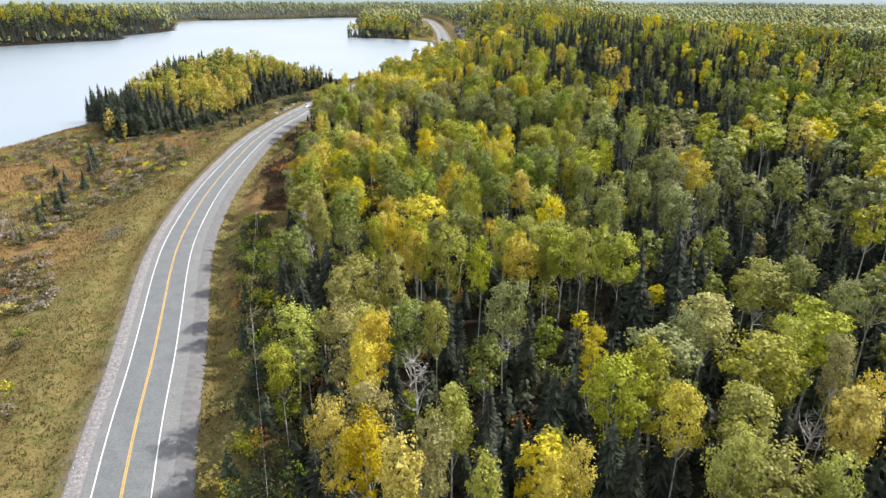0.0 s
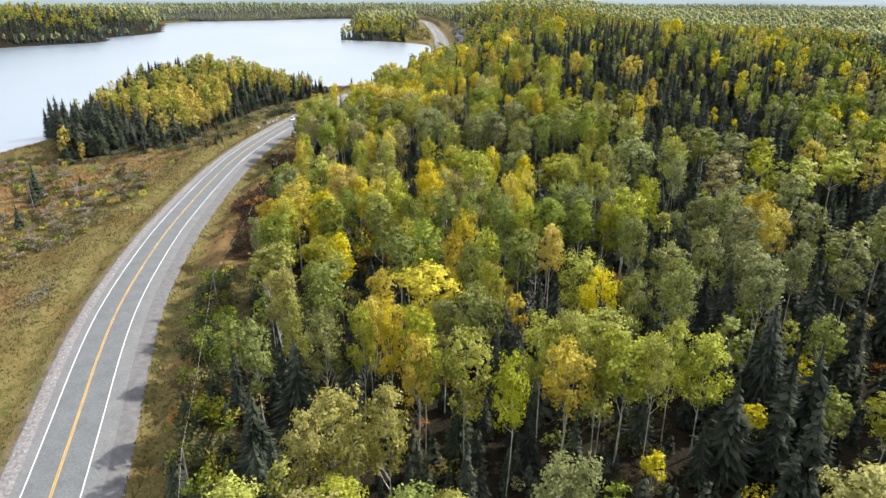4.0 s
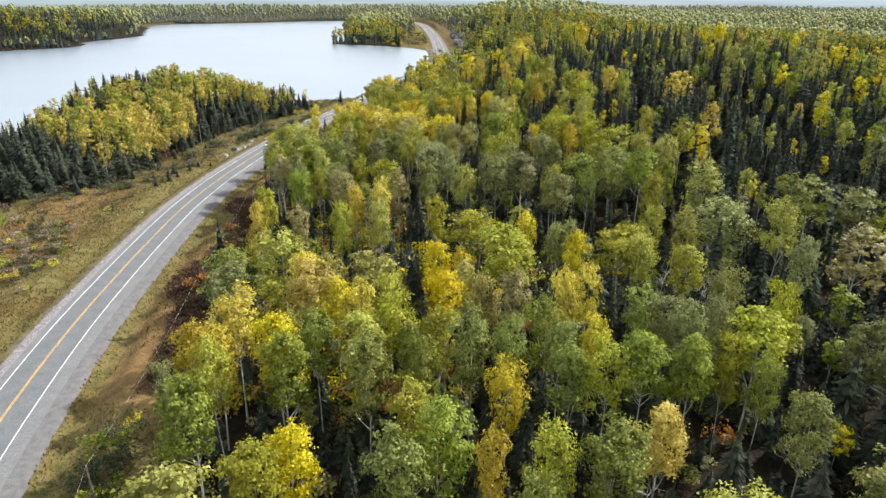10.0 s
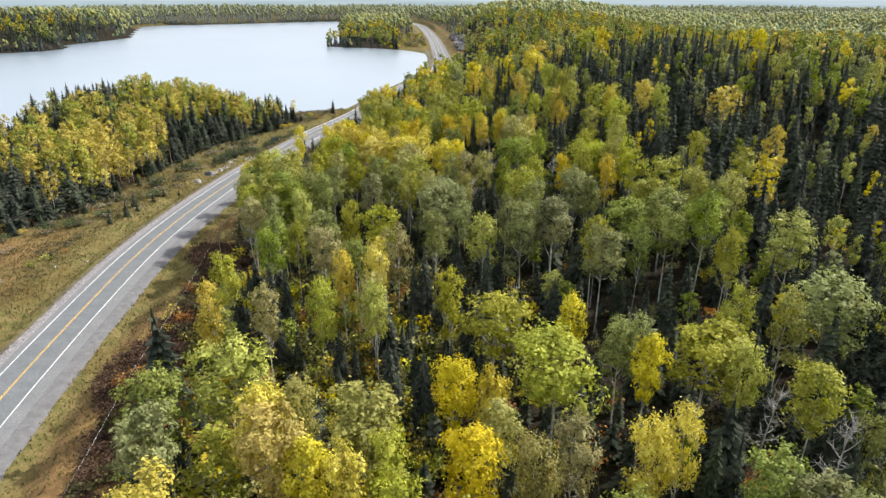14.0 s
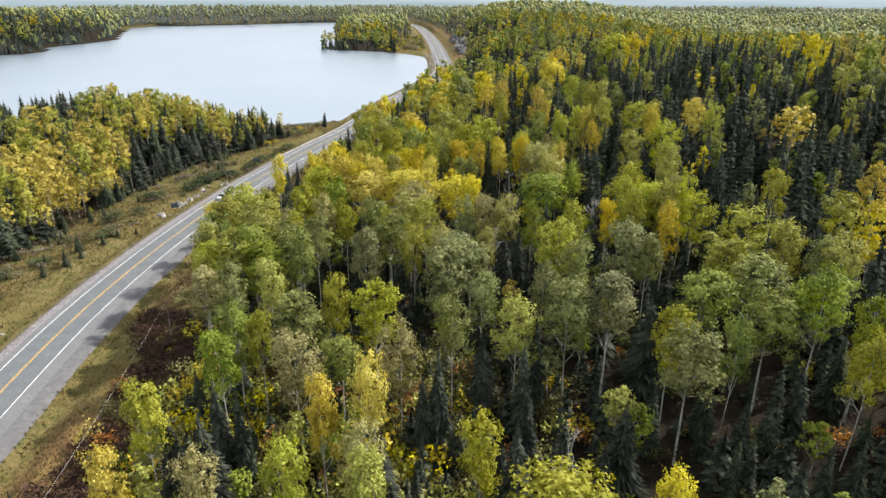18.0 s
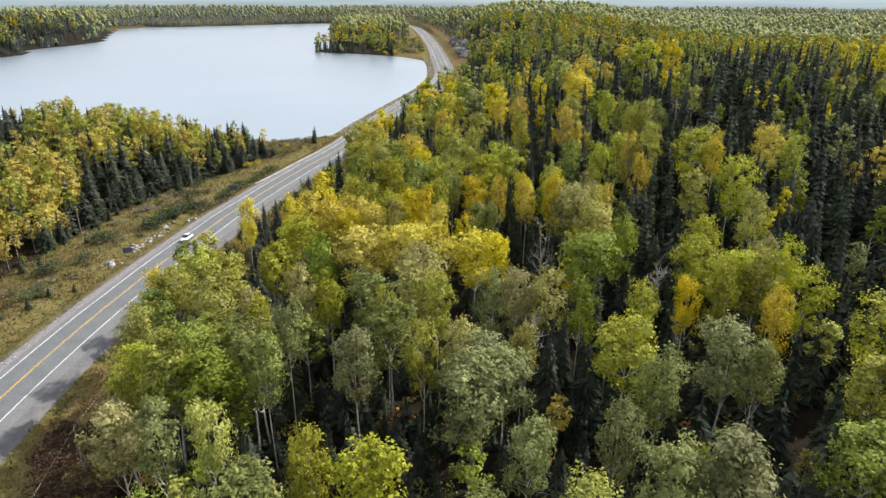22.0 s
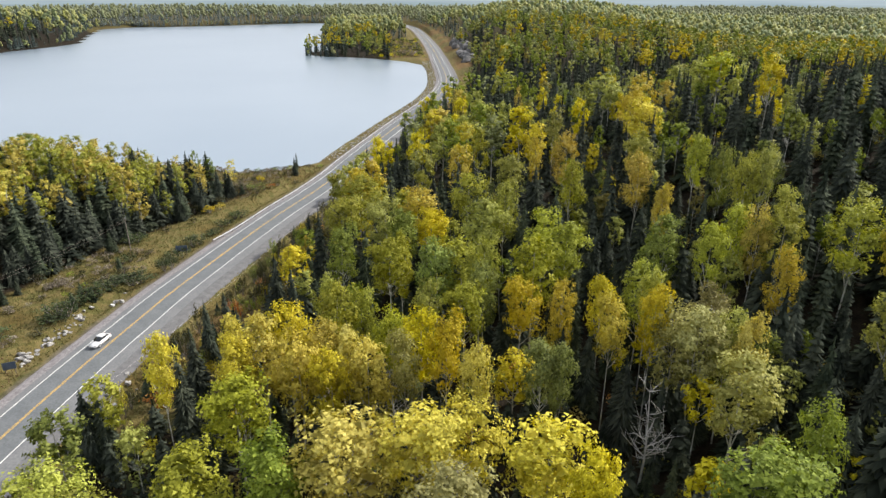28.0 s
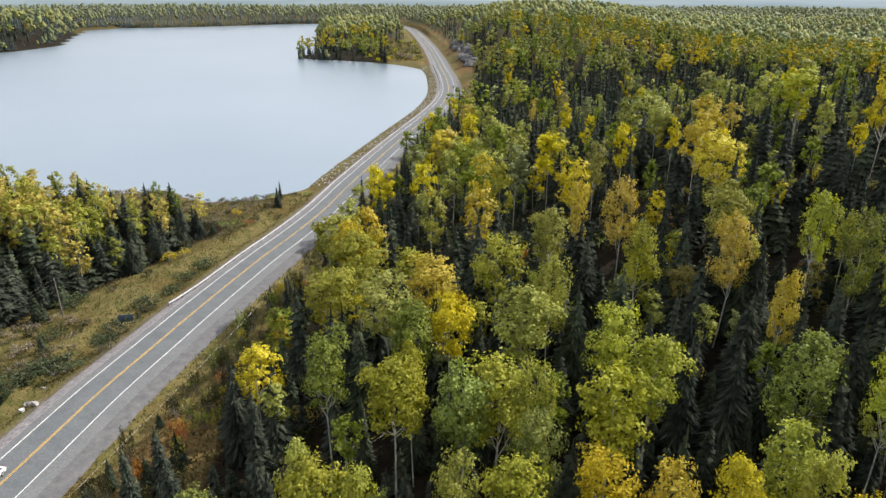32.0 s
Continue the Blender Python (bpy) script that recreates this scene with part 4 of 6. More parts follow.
def forest_rows():
    """The planted trees first, then the wood that fills the room between them."""
    pl = np.array(PLANTED, float)
    pl = pl[(pl[:, 2] < 6) | (np.abs(pl[:, 0] - line_x(pl[:, 1])) > 11)]
    h = ground(pl[:, 0], pl[:, 1])
    n = len(pl)
    cone = pl[:, 2] > 5
    tall = np.where(cone, SITE.uniform(13, 18, n), SITE.uniform(19.2, 21.8, n))
    tall = np.where((pl[:, 0] < -55) & (pl[:, 1] > 460), 8.0, tall)
    tall = tall * np.clip(0.74 + (np.abs(pl[:, 0] - line_x(pl[:, 1])) - forest_edge(pl[:, 1])) / 30, 0.74, 1)
    mine = np.c_[pl[:, 0], pl[:, 1], h, tall, pl[:, 2], detail(pl[:, 0], pl[:, 1]), SITE.uniform(0, 6.28, n), pl[:, 3]]
    wild = forest()
    near = np.full(len(wild), 1e9)
    for x, y in pl[~cone, :2]:
        near = np.minimum(near, np.hypot(wild[:, 0] - x, wild[:, 1] - y))
    known = (wild[:, 0] > -56) & (wild[:, 0] < np.minimum(30 + 0.5 * wild[:, 1], 110)) & (wild[:, 1] > 40) & (wild[:, 1] < 415)
    broad = wild[:, 4] < 6
    hill = (wild[:, 1] > 235) & (wild[:, 0] > 18)
    wild[:, 3] = np.where(hill & broad & (wild[:, 1] < 560), wild[:, 3] * 0.9, wild[:, 3])
    drop = known & broad & ((near < 5.2) | (SITE.uniform(0, 1, len(wild)) < np.where(np.hypot((wild[:, 0] + 20) / 23, (wild[:, 1] - 317) / 17) < 1, 0.85, np.where(hill, np.where(wild[:, 1] < 360, np.where((wild[:, 1] < 325) & (wild[:, 0] > 28), 0.9, 0.7), 0.35), np.where((wild[:, 0] > 15) & (wild[:, 1] > 200) | (wild[:, 0] > 4) & (wild[:, 1] > 285), 0.97, np.where(wild[:, 0] > 15, 0.9, 0.87))))))
    drop |= known & ~broad & (near < 2.2)
    wild[:, 3] = np.where(known & broad, wild[:, 3] * 0.82, wild[:, 3])
    return np.concatenate([mine, np.c_[wild, np.zeros(len(wild))][~drop]])


def thickening():
    """Small spruces that fill the gaps under the tall trees."""
    x, y = scatter(-58, 105, 42, 430, 4.3)
    ok, h, d, side, shore = cover(x, y)
    ok &= (side > 0) & (d > forest_edge(y) + 3) & (SITE.uniform(0, 1, len(x)) < np.where((x > 18) & (y > 225) | (y > 340), 0.36, 0.72))
    x, y, h = x[ok], y[ok], h[ok]
    n = len(x)
    return np.c_[x, y, h, SITE.uniform(2.6, 8.5, n), 6 + (SITE.uniform(0, 1, n) < 0.35), np.ones(n), SITE.uniform(0, 6.28, n), np.zeros(n)]


def understory():
    """Half-grown broadleaf trees below the tall crowns."""
    x, y = scatter(-50, 150, 60, 470, 8.0)
    ok, h, d, side, shore = cover(x, y)
    ok &= (side > 0) & (d > forest_edge(y) + 2) & (SITE.uniform(0, 1, len(x)) < np.where((x > 12) & (y > 230), 0.42, 0.2))
    x, y, h = x[ok], y[ok], h[ok]
    n = len(x)
    return np.c_[x, y, h, SITE.uniform(8, 13.5, n), hue_at(x, y), np.ones(n), SITE.uniform(0, 6.28, n), np.zeros(n)]


def outskirts():
    """The wood goes on beside and behind the flight."""
    gx_, gy_ = np.meshgrid(np.arange(-40, 420, 6.4), np.arange(-70, 430, 6.4))
    x, y = (gx_ + SITE.uniform(-2.6, 2.6, gx_.shape)).ravel(), (gy_ + SITE.uniform(-2.6, 2.6, gx_.shape)).ravel()
    ok, h, d, side, shore = cover(x, y)
    ok &= (side > 0) & ((y < 40) | (np.abs(x + 10) > 0.72 * (y + 25) + 38) | (x > 0.74 * y + 58)) & (x < 0.74 * y + 190)
    x, y, h = x[ok], y[ok], h[ok]
    n = len(x)
    cone = SITE.uniform(0, 1, n) < 0.4
    return np.c_[x, y, h, np.where(cone, SITE.uniform(8, 17, n), SITE.uniform(14, 20, n)), np.where(cone, 6, hue_at(x, y)), np.where((y > 0) & (y < 45) & (np.abs(x) < 70), 0, 2), SITE.uniform(0, 6.28, n), np.zeros(n)]


def far_shore():
    """Trees and bushes that hang over the far water's edge."""
    edge = smooth_line(np.vstack([LAKE[4:], LAKE[:1]]), 5.0)
    edge = edge[(edge[:, 1] > 690) & (edge[:, 0] < -95)]
    x, y = np.concatenate([edge[:, 0] + SITE.uniform(-5, 5, len(edge)) for _ in range(9)]), np.concatenate([edge[:, 1] + SITE.uniform(-5, 5, len(edge)) for _ in range(9)])
    h, d, side, shore = ground(x, y, True)
    ok = (shore > 0.3) & (shore < 7)
    x, y, h = x[ok], y[ok], h[ok]
    n = len(x)
    cone = SITE.uniform(0, 1, n) < 0.8
    return np.c_[x, y, h, np.where(cone, SITE.uniform(6, 15, n), SITE.uniform(5, 12, n)), np.where(cone, 6, hue_at(x, y)), np.full(n, 3), SITE.uniform(0, 6.28, n), np.zeros(n)]


TREES = np.concatenate([forest_rows(), thickening(), understory(), outskirts(), far_shore()])
print("trees", len(TREES), [int((TREES[:, 5] == k).sum()) for k in range(4)])

# crowns by detail: leaves, leaf size as a share of the height
SHAPES = {("broad", 3): [far_aspen(100 + k, 4) for k in range(5)], ("cone", 3): [spruce(200 + k, 16, 0.08, 5, 0.11 + 0.02 * (k % 3)) for k in range(5)]}
for lod, (n, size) in enumerate(((3500, 0.0148), (860, 0.0285), (130, 0.062))):
    SHAPES["broad", lod] = [aspen(100 + k, n, size, (8, 6, 2)[lod], 0.50 + 0.05 * (k % 3), 0.14 + 0.014 * (k % 4), (0.62, 0.62, 0.65)[lod]) for k in range((7, 6, 4)[lod])]
SHAPES["broad", 4] = [aspen(170 + k, 1500, 0.0215, 7, 0.49 + 0.05 * (k % 3), 0.14 + 0.014 * (k % 4), 0.45) for k in range(6)]
SHAPES["young", 1] = [aspen(150 + k, 900, 0.0285, 11, 0.24 + 0.07 * (k % 3), 0.145 + 0.016 * (k % 3), 0.45) for k in range(5)]
SHAPES["scrub", 1] = [spruce(260 + k, 84, 0.052, 9, 0.20 + 0.025 * k) for k in range(4)]
for lod, (a, b, c) in enumerate(((900, 0.015, 24), (340, 0.0225, 17), (44, 0.075, 8))):
    SHAPES["cone", lod] = [spruce(200 + k, a, b, c, 0.125 + 0.03 * (k % 4)) for k in range((6, 5, 4)[lod])]


def spread_out(rows, shapes, wood):
    """All the trees of some rows in one mesh: crowns, or trunks."""
    vs, fs, o = [], [], 0
    for k, shape in enumerate(shapes):
        r = rows[np.arange(len(rows)) % len(shapes) == k]
        if not len(r):
            continue
        v, f = shape[0] if wood else shape[1]
        c, s = np.cos(r[:, 6])[:, None], np.sin(r[:, 6])[:, None]
        h = r[:, 3][:, None]
        fat = h * np.random.RandomState(k).uniform(0.88, 1.28, (len(r), 1))
        fat = fat * np.where((r[:, 4] > 5) & (r[:, 0] < -72) & (r[:, 1] < 460), 1.35, np.where((r[:, 4] < 6) & (r[:, 0] > 18) & (r[:, 1] > 235) & (r[:, 1] < 700), 0.8, np.where((r[:, 5] == 3) & (r[:, 4] < 6), 1.08, 1.0)))[:, None]
        x = r[:, 0][:, None] + (v[:, 0] * c - v[:, 1] * s) * fat
        y = r[:, 1][:, None] + (v[:, 0] * s + v[:, 1] * c) * fat
        z = r[:, 2][:, None] - 0.1 + v[:, 2] * h
        vs.append(np.stack([x, y, z], -1).reshape(-1, 3))
        fs.append((f[None] + (o + np.arange(len(r)) * len(v))[:, None, None]).reshape(-1, 3))
        o += len(r) * len(v)
    return np.concatenate(vs), np.concatenate(fs)


WORDS = {"green": "green aspens still in summer leaf", "sage": "pale grey-green aspens thinning out", "lime": "yellow-green aspens turning colour",
         "yellow": "bright yellow autumn aspens", "gold": "golden orange autumn aspens", "straw": "straw-coloured birches losing their leaves",
         "spruce": "dark green spruces", "fir": "mid-green balsam firs"}
ONE = {"aspens": "aspen", "birches": "birch", "spruces": "spruce", "firs": "fir", "their": "its"}
order = np.argsort(-100 * (TREES[:, 7] > 0) + np.maximum(np.abs(TREES[:, 0] + 15), 0.4 * np.maximum(0, TREES[:, 1] - 250)), kind="stable")
LIMITS = {"aspen_tree": 300, "birch_tree": 150, "spruce_tree": 300, "fir_tree": 170}
KINDS = ("aspen_tree", "birch_tree", "aspen_tree", "aspen_tree", "aspen_tree", "birch_tree", "spruce_tree", "fir_tree")
single = np.zeros(len(TREES), bool)
count = dict.fromkeys(LIMITS, 0)
for i in order:
    r = TREES[i]
    k = KINDS[int(r[4])]
    if r[7] or (r[5] == 0 and count[k] < LIMITS[k]):
        single[i] = True
        count[k] += 1
for hue in range(8):
    kind = "cone" if hue > 5 else "broad"
    name, leaf = KINDS[hue], LEAFS[hue]
    label = " ".join(ONE.get(w, w) for w in WORDS[leaf].split())
    bark = M_DARKBARK if hue > 5 else M_BARK
    protos = [(mesh_of("trunk", *wood, (bark,)), mesh_of("crown", *crown, (LEAF[leaf],))) for wood, crown in SHAPES[kind, 0]]
    plainer = [(mesh_of("trunk", *wood, (bark,)), mesh_of("crown", *crown, (LEAF[leaf],))) for wood, crown in SHAPES[kind, 4 if kind == "broad" else 1]]
    for i, r in enumerate(TREES[single & (TREES[:, 4] == hue)]):
        kit = protos if r[5] == 0 else plainer
        size = "tall " if r[3] > 18 else ("young " if r[3] < 9 else "")
        ob = tagged(new(name), size + label + " on the forest floor", "tree", "trees of the roadside forest")
        w = (0.92 if hue < 6 else 0.85) + 0.34 * ((i * 37) % 17) / 17
        if r[7] and hue < 6:
            w = min(1.6, max(0.6, r[7] / (r[3] * 2.1 * (0.135 + 0.014 * (i % len(kit) % 4)))))
        ob.matrix_basis = Matrix.LocRotScale((r[0], r[1], r[2] - 0.1), Euler((0, 0, r[6])), (r[3] * w, r[3] * w, r[3]))
        part("trunk", kit[i % len(kit)][0], ob)
        part("crown", kit[i % len(kit)][1], ob)
    rest = TREES[~single & (TREES[:, 4] == hue)]
    for lod in range(4):
        r = rest[rest[:, 5] == lod]
        if not len(r):
            continue
        zone = ("roadside", "hillside", "distant", "far")[lod]
        lots = [(zone, r, SHAPES[kind, ((4 if kind == "broad" else 1), 1, 2, 3)[lod]])]
        if lod < 2 and kind == "cone":
            low = r[:, 3] < 9
            lots = [(zone, r[~low], lots[0][2]), (zone + "_low", r[low], SHAPES["scrub", 1])]
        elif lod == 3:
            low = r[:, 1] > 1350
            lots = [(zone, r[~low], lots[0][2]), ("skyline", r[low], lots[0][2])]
        elif lod < 3:
            low = (r[:, 0] < -72) & (r[:, 1] < 500)
            lots = [(zone, r[~low], lots[0][2]), (zone + "_lakeside", r[low], SHAPES["young", 1])]
        for zone, r, shp in lots:
            if not len(r):
                continue
            v, f = spread_out(r, shp, False)
            # far trees take leaf colours with haze painted in, the skyline the palest
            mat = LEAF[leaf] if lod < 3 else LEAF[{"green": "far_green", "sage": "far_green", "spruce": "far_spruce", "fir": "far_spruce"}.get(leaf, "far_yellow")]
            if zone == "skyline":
                mat = LEAF["hazed_conifer" if kind == "cone" else "distant"]
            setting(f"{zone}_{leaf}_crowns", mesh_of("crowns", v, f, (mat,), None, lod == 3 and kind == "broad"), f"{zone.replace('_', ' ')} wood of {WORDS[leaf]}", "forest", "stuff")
            if lod < 2 and "low" not in zone:
                v, f = spread_out(r, shp, True)
                setting(f"{zone}_{leaf}_trunks", mesh_of("trunks", v, f, (bark,)), f"trunks of the {zone.replace('_', ' ')} {WORDS[leaf]}", "tree trunks", "stuff")

# ---- undergrowth, shrubs and grass ----
def bush(seed, leaves, size):
    """A low rounded shrub 1 unit high and about 1 wide, of many leaf sprays on bare stems."""
    rng = np.random.RandomState(seed)
    wood, pts, ways = [], [], []
    for i in range(9):
        a = i * 2.4
        r = rng.uniform(0.15, 0.5)
        e = np.array([r * math.cos(a), r * math.sin(a), rng.uniform(0.5, 0.95)])
        wood.append(tube([(0.1 * e[0], 0.1 * e[1], 0), e], [0.018, 0.006], 3))
        n = leaves // 9
        w = unit(rng.normal(0, 1, (n, 3)) + [0, 0, 0.3])
        pts.append(e * [1, 1, 0.8] + w * rng.uniform(0.08, 0.27, (n, 1)))
        ways.append(w)
    return joined(wood), leaf_tris(rng, np.concatenate(pts), np.concatenate(ways), size)


BUSH = [bush(300 + k, 260, 0.085) for k in range(5)]
SMALL = [bush(320 + k, 90, 0.15) for k in range(4)]
MIDDLE = [bush(330 + k, 150, 0.095) for k in range(4)]
FIRLET = [spruce(340 + k, 240, 0.05, 10, 0.26, 0.02) for k in range(4)]
GROW = np.random.RandomState(77)
BRUSH_HUES = ("shrub", "green", "lime", "yellow", "gold", "rust", "straw", "brown", "juniper")

# undergrowth between the trunks
x, y = GROW.uniform(-60, 110, 2700), GROW.uniform(45, 440, 2700)
ok, h, d, side, shore = cover(x, y)
ok |= (side > 0) & (d > forest_edge(y) - 9) & (d > 11)
ok &= (np.abs(x + 10) < 0.72 * (y + 25) + 30)
x, y, h = x[ok], y[ok], h[ok]
hue = GROW.choice(7, len(x), p=(0.50, 0.15, 0.08, 0.06, 0.05, 0.08, 0.08))
tall = GROW.uniform(1.2, 4.2, len(x))
for k, name in enumerate(BRUSH_HUES[:7]):
    s = hue == k
    rows = np.c_[x, y, h, tall, hue, hue, GROW.uniform(0, 6.28, len(x))][s]
    v, f = spread_out(rows, MIDDLE, False)
    setting(f"undergrowth_{name}", mesh_of("undergrowth", v, f, (LEAF[name],)), f"{name} autumn undergrowth between the trunks", "undergrowth", "stuff")

# tall autumn brush in the thin stand behind the verge
x, y = GROW.uniform(-52, 14, 1500), GROW.uniform(168, 250, 1500)
ok, h, d, side, shore = cover(x, y)
ok &= (GROW.uniform(0, 1, len(x)) < np.clip((16 - x) / 40, 0, 1)) & (d > forest_edge(y) - 2)
x, y, h = x[ok], y[ok], h[ok]
hue = GROW.choice(7, len(x), p=(0.34, 0.12, 0.14, 0.15, 0.05, 0.08, 0.12))
tall = GROW.uniform(1.8, 5.5, len(x))
for k, name in enumerate(BRUSH_HUES[:7]):
    rows = np.c_[x, y, h, tall, hue, hue, GROW.uniform(0, 6.28, len(x))][hue == k]
    v, f = spread_out(rows, MIDDLE, False)
    setting(f"stand_brush_{name}", mesh_of("stand_brush", v, f, (LEAF[name],)), f"tall {name} autumn brush under thin aspens", "undergrowth", "stuff")

# low brush of the open marsh and the foot of the peninsula
x, y = GROW.uniform(-185, -60, 14000), GROW.uniform(60, 482, 14000)
h, d, side, shore = ground(x, y, True)
patch = wave(x, y, 0.09, 51) + 0.6 * wave(x, y, 0.25, 52)
ok = (side < 0) & (shore > 2) & (y < 275) & (d > 24 + 8 * np.sin(y * 0.05)) & (d < 92) & (patch > -0.3)
ok |= (side < 0) & (shore > 1) & (y > 275) & (d > 14) & (d < pen_edge(y) + 4) & (patch > 0.45)
ok |= (side < 0) & (shore > 0.5) & (y > 446) & (d > 12) & (patch > -0.5)
x, y, h = x[ok], y[ok], h[ok]
hue = GROW.choice(8, len(x), p=(0.36, 0.05, 0.02, 0.02, 0.01, 0.02, 0.08, 0.44))
hue = np.where((y > 275) & (hue > 1) & (hue < 7), np.where(hue % 2, 0, 7), hue)
tall = GROW.uniform(0.7, 2.3, len(x)) * np.where(y < 275, 1, 0.75)
for k, name in enumerate(BRUSH_HUES[:8]):
    s = hue == k
    rows = np.c_[x, y, h, tall, hue, hue, GROW.uniform(0, 6.28, len(x))][s]
    v, f = spread_out(rows, SMALL, False)
    setting(f"brush_{name}", mesh_of("brush", v, f, (LEAF[name],)), f"low {name} autumn brush of the marsh edge", "brush", "stuff")

# brush and young trees on the open point below the far road
x, y = GROW.uniform(-66, -12, 520), GROW.uniform(872, 1040, 520)
h, d, side, shore = ground(x, y, True)
ok = (side < 0) & (d > 13) & (shore > 2) & (wave(x, y, 0.09, 58) > -0.25)
x, y, h = x[ok], y[ok], h[ok]
hue = GROW.choice((0, 2, 3, 6, 7, 8), len(x), p=(0.3, 0.12, 0.1, 0.13, 0.15, 0.2))
tall = GROW.uniform(1.2, 5.5, len(x))
for k in (0, 2, 3, 6, 7, 8):
    rows = np.c_[x, y, h, tall, hue, hue, GROW.uniform(0, 6.28, len(x))][hue == k]
    v, f = spread_out(rows, SMALL, False)
    setting(f"point_brush_{BRUSH_HUES[k]}", mesh_of("point_brush", v, f, (LEAF[BRUSH_HUES[k]],)), f"{BRUSH_HUES[k]} brush on the point below the far road", "brush", "stuff")

# dark leafless thicket in the hollow between the road and the wood
x, y = GROW.uniform(-85, -30, 6000), GROW.uniform(174, 272, 6000)
h, d, side, shore = ground(x, y, True)
ok = (side > 0) & (d > 17.5 + 2.5 * np.sin(y * 0.11) + 2 * wave(x, y, 0.2, 55)) & (d < forest_edge(y) + 3)
x, y, h = x[ok], y[ok], h[ok]
twiggy = LEAF["thicket"]
rows = np.c_[x, y, h, GROW.uniform(0.7, 2.1, len(x)), h, h, GROW.uniform(0, 6.28, len(x))]
v, f = spread_out(rows, SMALL, False)
setting("thicket", mesh_of("thicket", v, f, (twiggy,)), "dark russet-brown leafless brush beside the road", "brush", "stuff")

# shrubs of the open verge and the marsh
M_TWIG = plain("grey_twigs", ((0.3, (0.14, 0.12, 0.11)), (0.7, (0.27, 0.25, 0.23))), 2.0, 0.9)
shrub_mesh = {}
for name in BRUSH_HUES:
    shrub_mesh[name] = [(mesh_of("branchwork", *b[0], (M_TWIG,)), mesh_of("foliage", *b[1], (LEAF[name],))) for b in BUSH]
firlet_mesh = [(mesh_of("trunk", *b[0], (M_DARKBARK,)), mesh_of("crown", *b[1], (LEAF["fir"],))) for b in FIRLET]


def shrub(x, y, tall, wide, hue, i):
    z = float(ground(np.array([x]), np.array([y]))[0])
    look_ = {"shrub": "olive-brown leafy", "green": "green leafy", "lime": "yellow-green leafy", "yellow": "yellow autumn", "gold": "orange autumn", "rust": "rust-red", "straw": "straw-coloured", "juniper": "dark green bushy"}[hue]
    ob = tagged(new("shrub"), f"{look_} shrub in the roadside grass", "shrub", "shrubs of the open verge")
    ob.matrix_basis = Matrix.LocRotScale((x, y, z - 0.05), Euler((0, 0, i * 1.7)), (wide, wide, tall))
    a, b = shrub_mesh[hue][i % 5]
    part("branchwork", a, ob)
    part("foliage", b, ob)


def firlet(x, y, tall, i):
    z = float(ground(np.array([x]), np.array([y]))[0])
    ob = tagged(new("young_spruce"), "small dark green spruce in the roadside grass", "tree", "young spruces of the verge")
    ob.matrix_basis = Matrix.LocRotScale((x, y, z - 0.05), Euler((0, 0, i * 1.3)), (tall, tall, tall))
    a, b = firlet_mesh[i % 4]
    part("trunk", a, ob)
    part("crown", b, ob)


n = 0
for i in range(900):
    x, y = GROW.uniform(-190, -50), GROW.uniform(95, 480)
    d = (line_x(y) - x) * 0.96
    marsh = y < 272 and d > 27 + 8 * math.sin(y * 0.05) and d < 75 - 0.1 * (272 - y)
    foot = 272 < y < 452 and abs(d - float(pen_edge(np.array(y))) + 2) < 6
    belt = 352 < y < 402 and 10 < d < 18 or 446 < y < 481 and 10 < d < 34 or 255 < y < 335 and 16 < d < 24
    if not (marsh and GROW.uniform() < 0.85 or foot or belt) or n > 290:
        continue
    if float(in_lake(np.array([x]), np.array([y]))[0]) < 2:
        continue
    pick = GROW.choice(7, p=(0.64, 0.12, 0.05, 0.03, 0.02, 0.04, 0.10)) if marsh else GROW.choice(7, p=(0.55, 0.28, 0.08, 0.03, 0.0, 0.03, 0.03))
    shrub(x, y, GROW.uniform(1.2, 3.4) * (1.0 if marsh or foot else 0.7), GROW.uniform(1.6, 3.8), BRUSH_HUES[pick], i)
    n += 1
for i, (x, y, t) in enumerate(((-131, 232, 9), (-127, 226, 10.5), (-124, 219, 8), (-117, 200, 7), (-120, 192, 6), (-116, 186, 6.5), (-118, 179, 5), (-112, 176, 7),
                               (-113, 168, 6), (-109, 164, 4.5), (-126, 205, 5.5), (-135, 215, 5), (-108, 152, 4), (-121, 240, 4), (-100, 268, 2.5), (-97, 292, 3.5),
                               (-95, 298, 4.5), (-94, 303, 3), (-97, 308, 5), (-93, 312, 3), (-92, 318, 2.6), (-101, 300, 3), (-89, 322, 2.2), (-89, 360, 3.2), (-86, 364, 4),
                               (-84, 368, 3.5), (-83, 373, 3), (-82, 378, 2.5), (-85, 383, 3.8), (-88, 371, 3), (-80, 381, 1.8), (-74, 397, 2), (-72, 409, 2), (-75, 404, 1.8),
                               (-78, 425, 4), (-72, 441, 4.5), (-79, 436, 6), (-60, 352, 3), (-53, 348, 4.5), (-50, 351, 6), (-56, 360, 3), (-47, 368, 5), (-50, 386, 4), (-45, 402, 5),
                               (-58, 331, 5), (-55, 334, 7), (-61, 325, 4.5), (-52, 340, 6), (-49, 344, 5), (-30, 78, 5), (-31, 100, 4), (-36, 118, 4), (-28, 66, 6), (-66, 322, 4), (-65, 327, 5), (-67, 316, 3.5), (-58, 343, 5), (-57, 347, 4), (-48, 399, 5), (-46, 404, 4), (-51, 376, 4))):
    firlet(x, y, t, i)

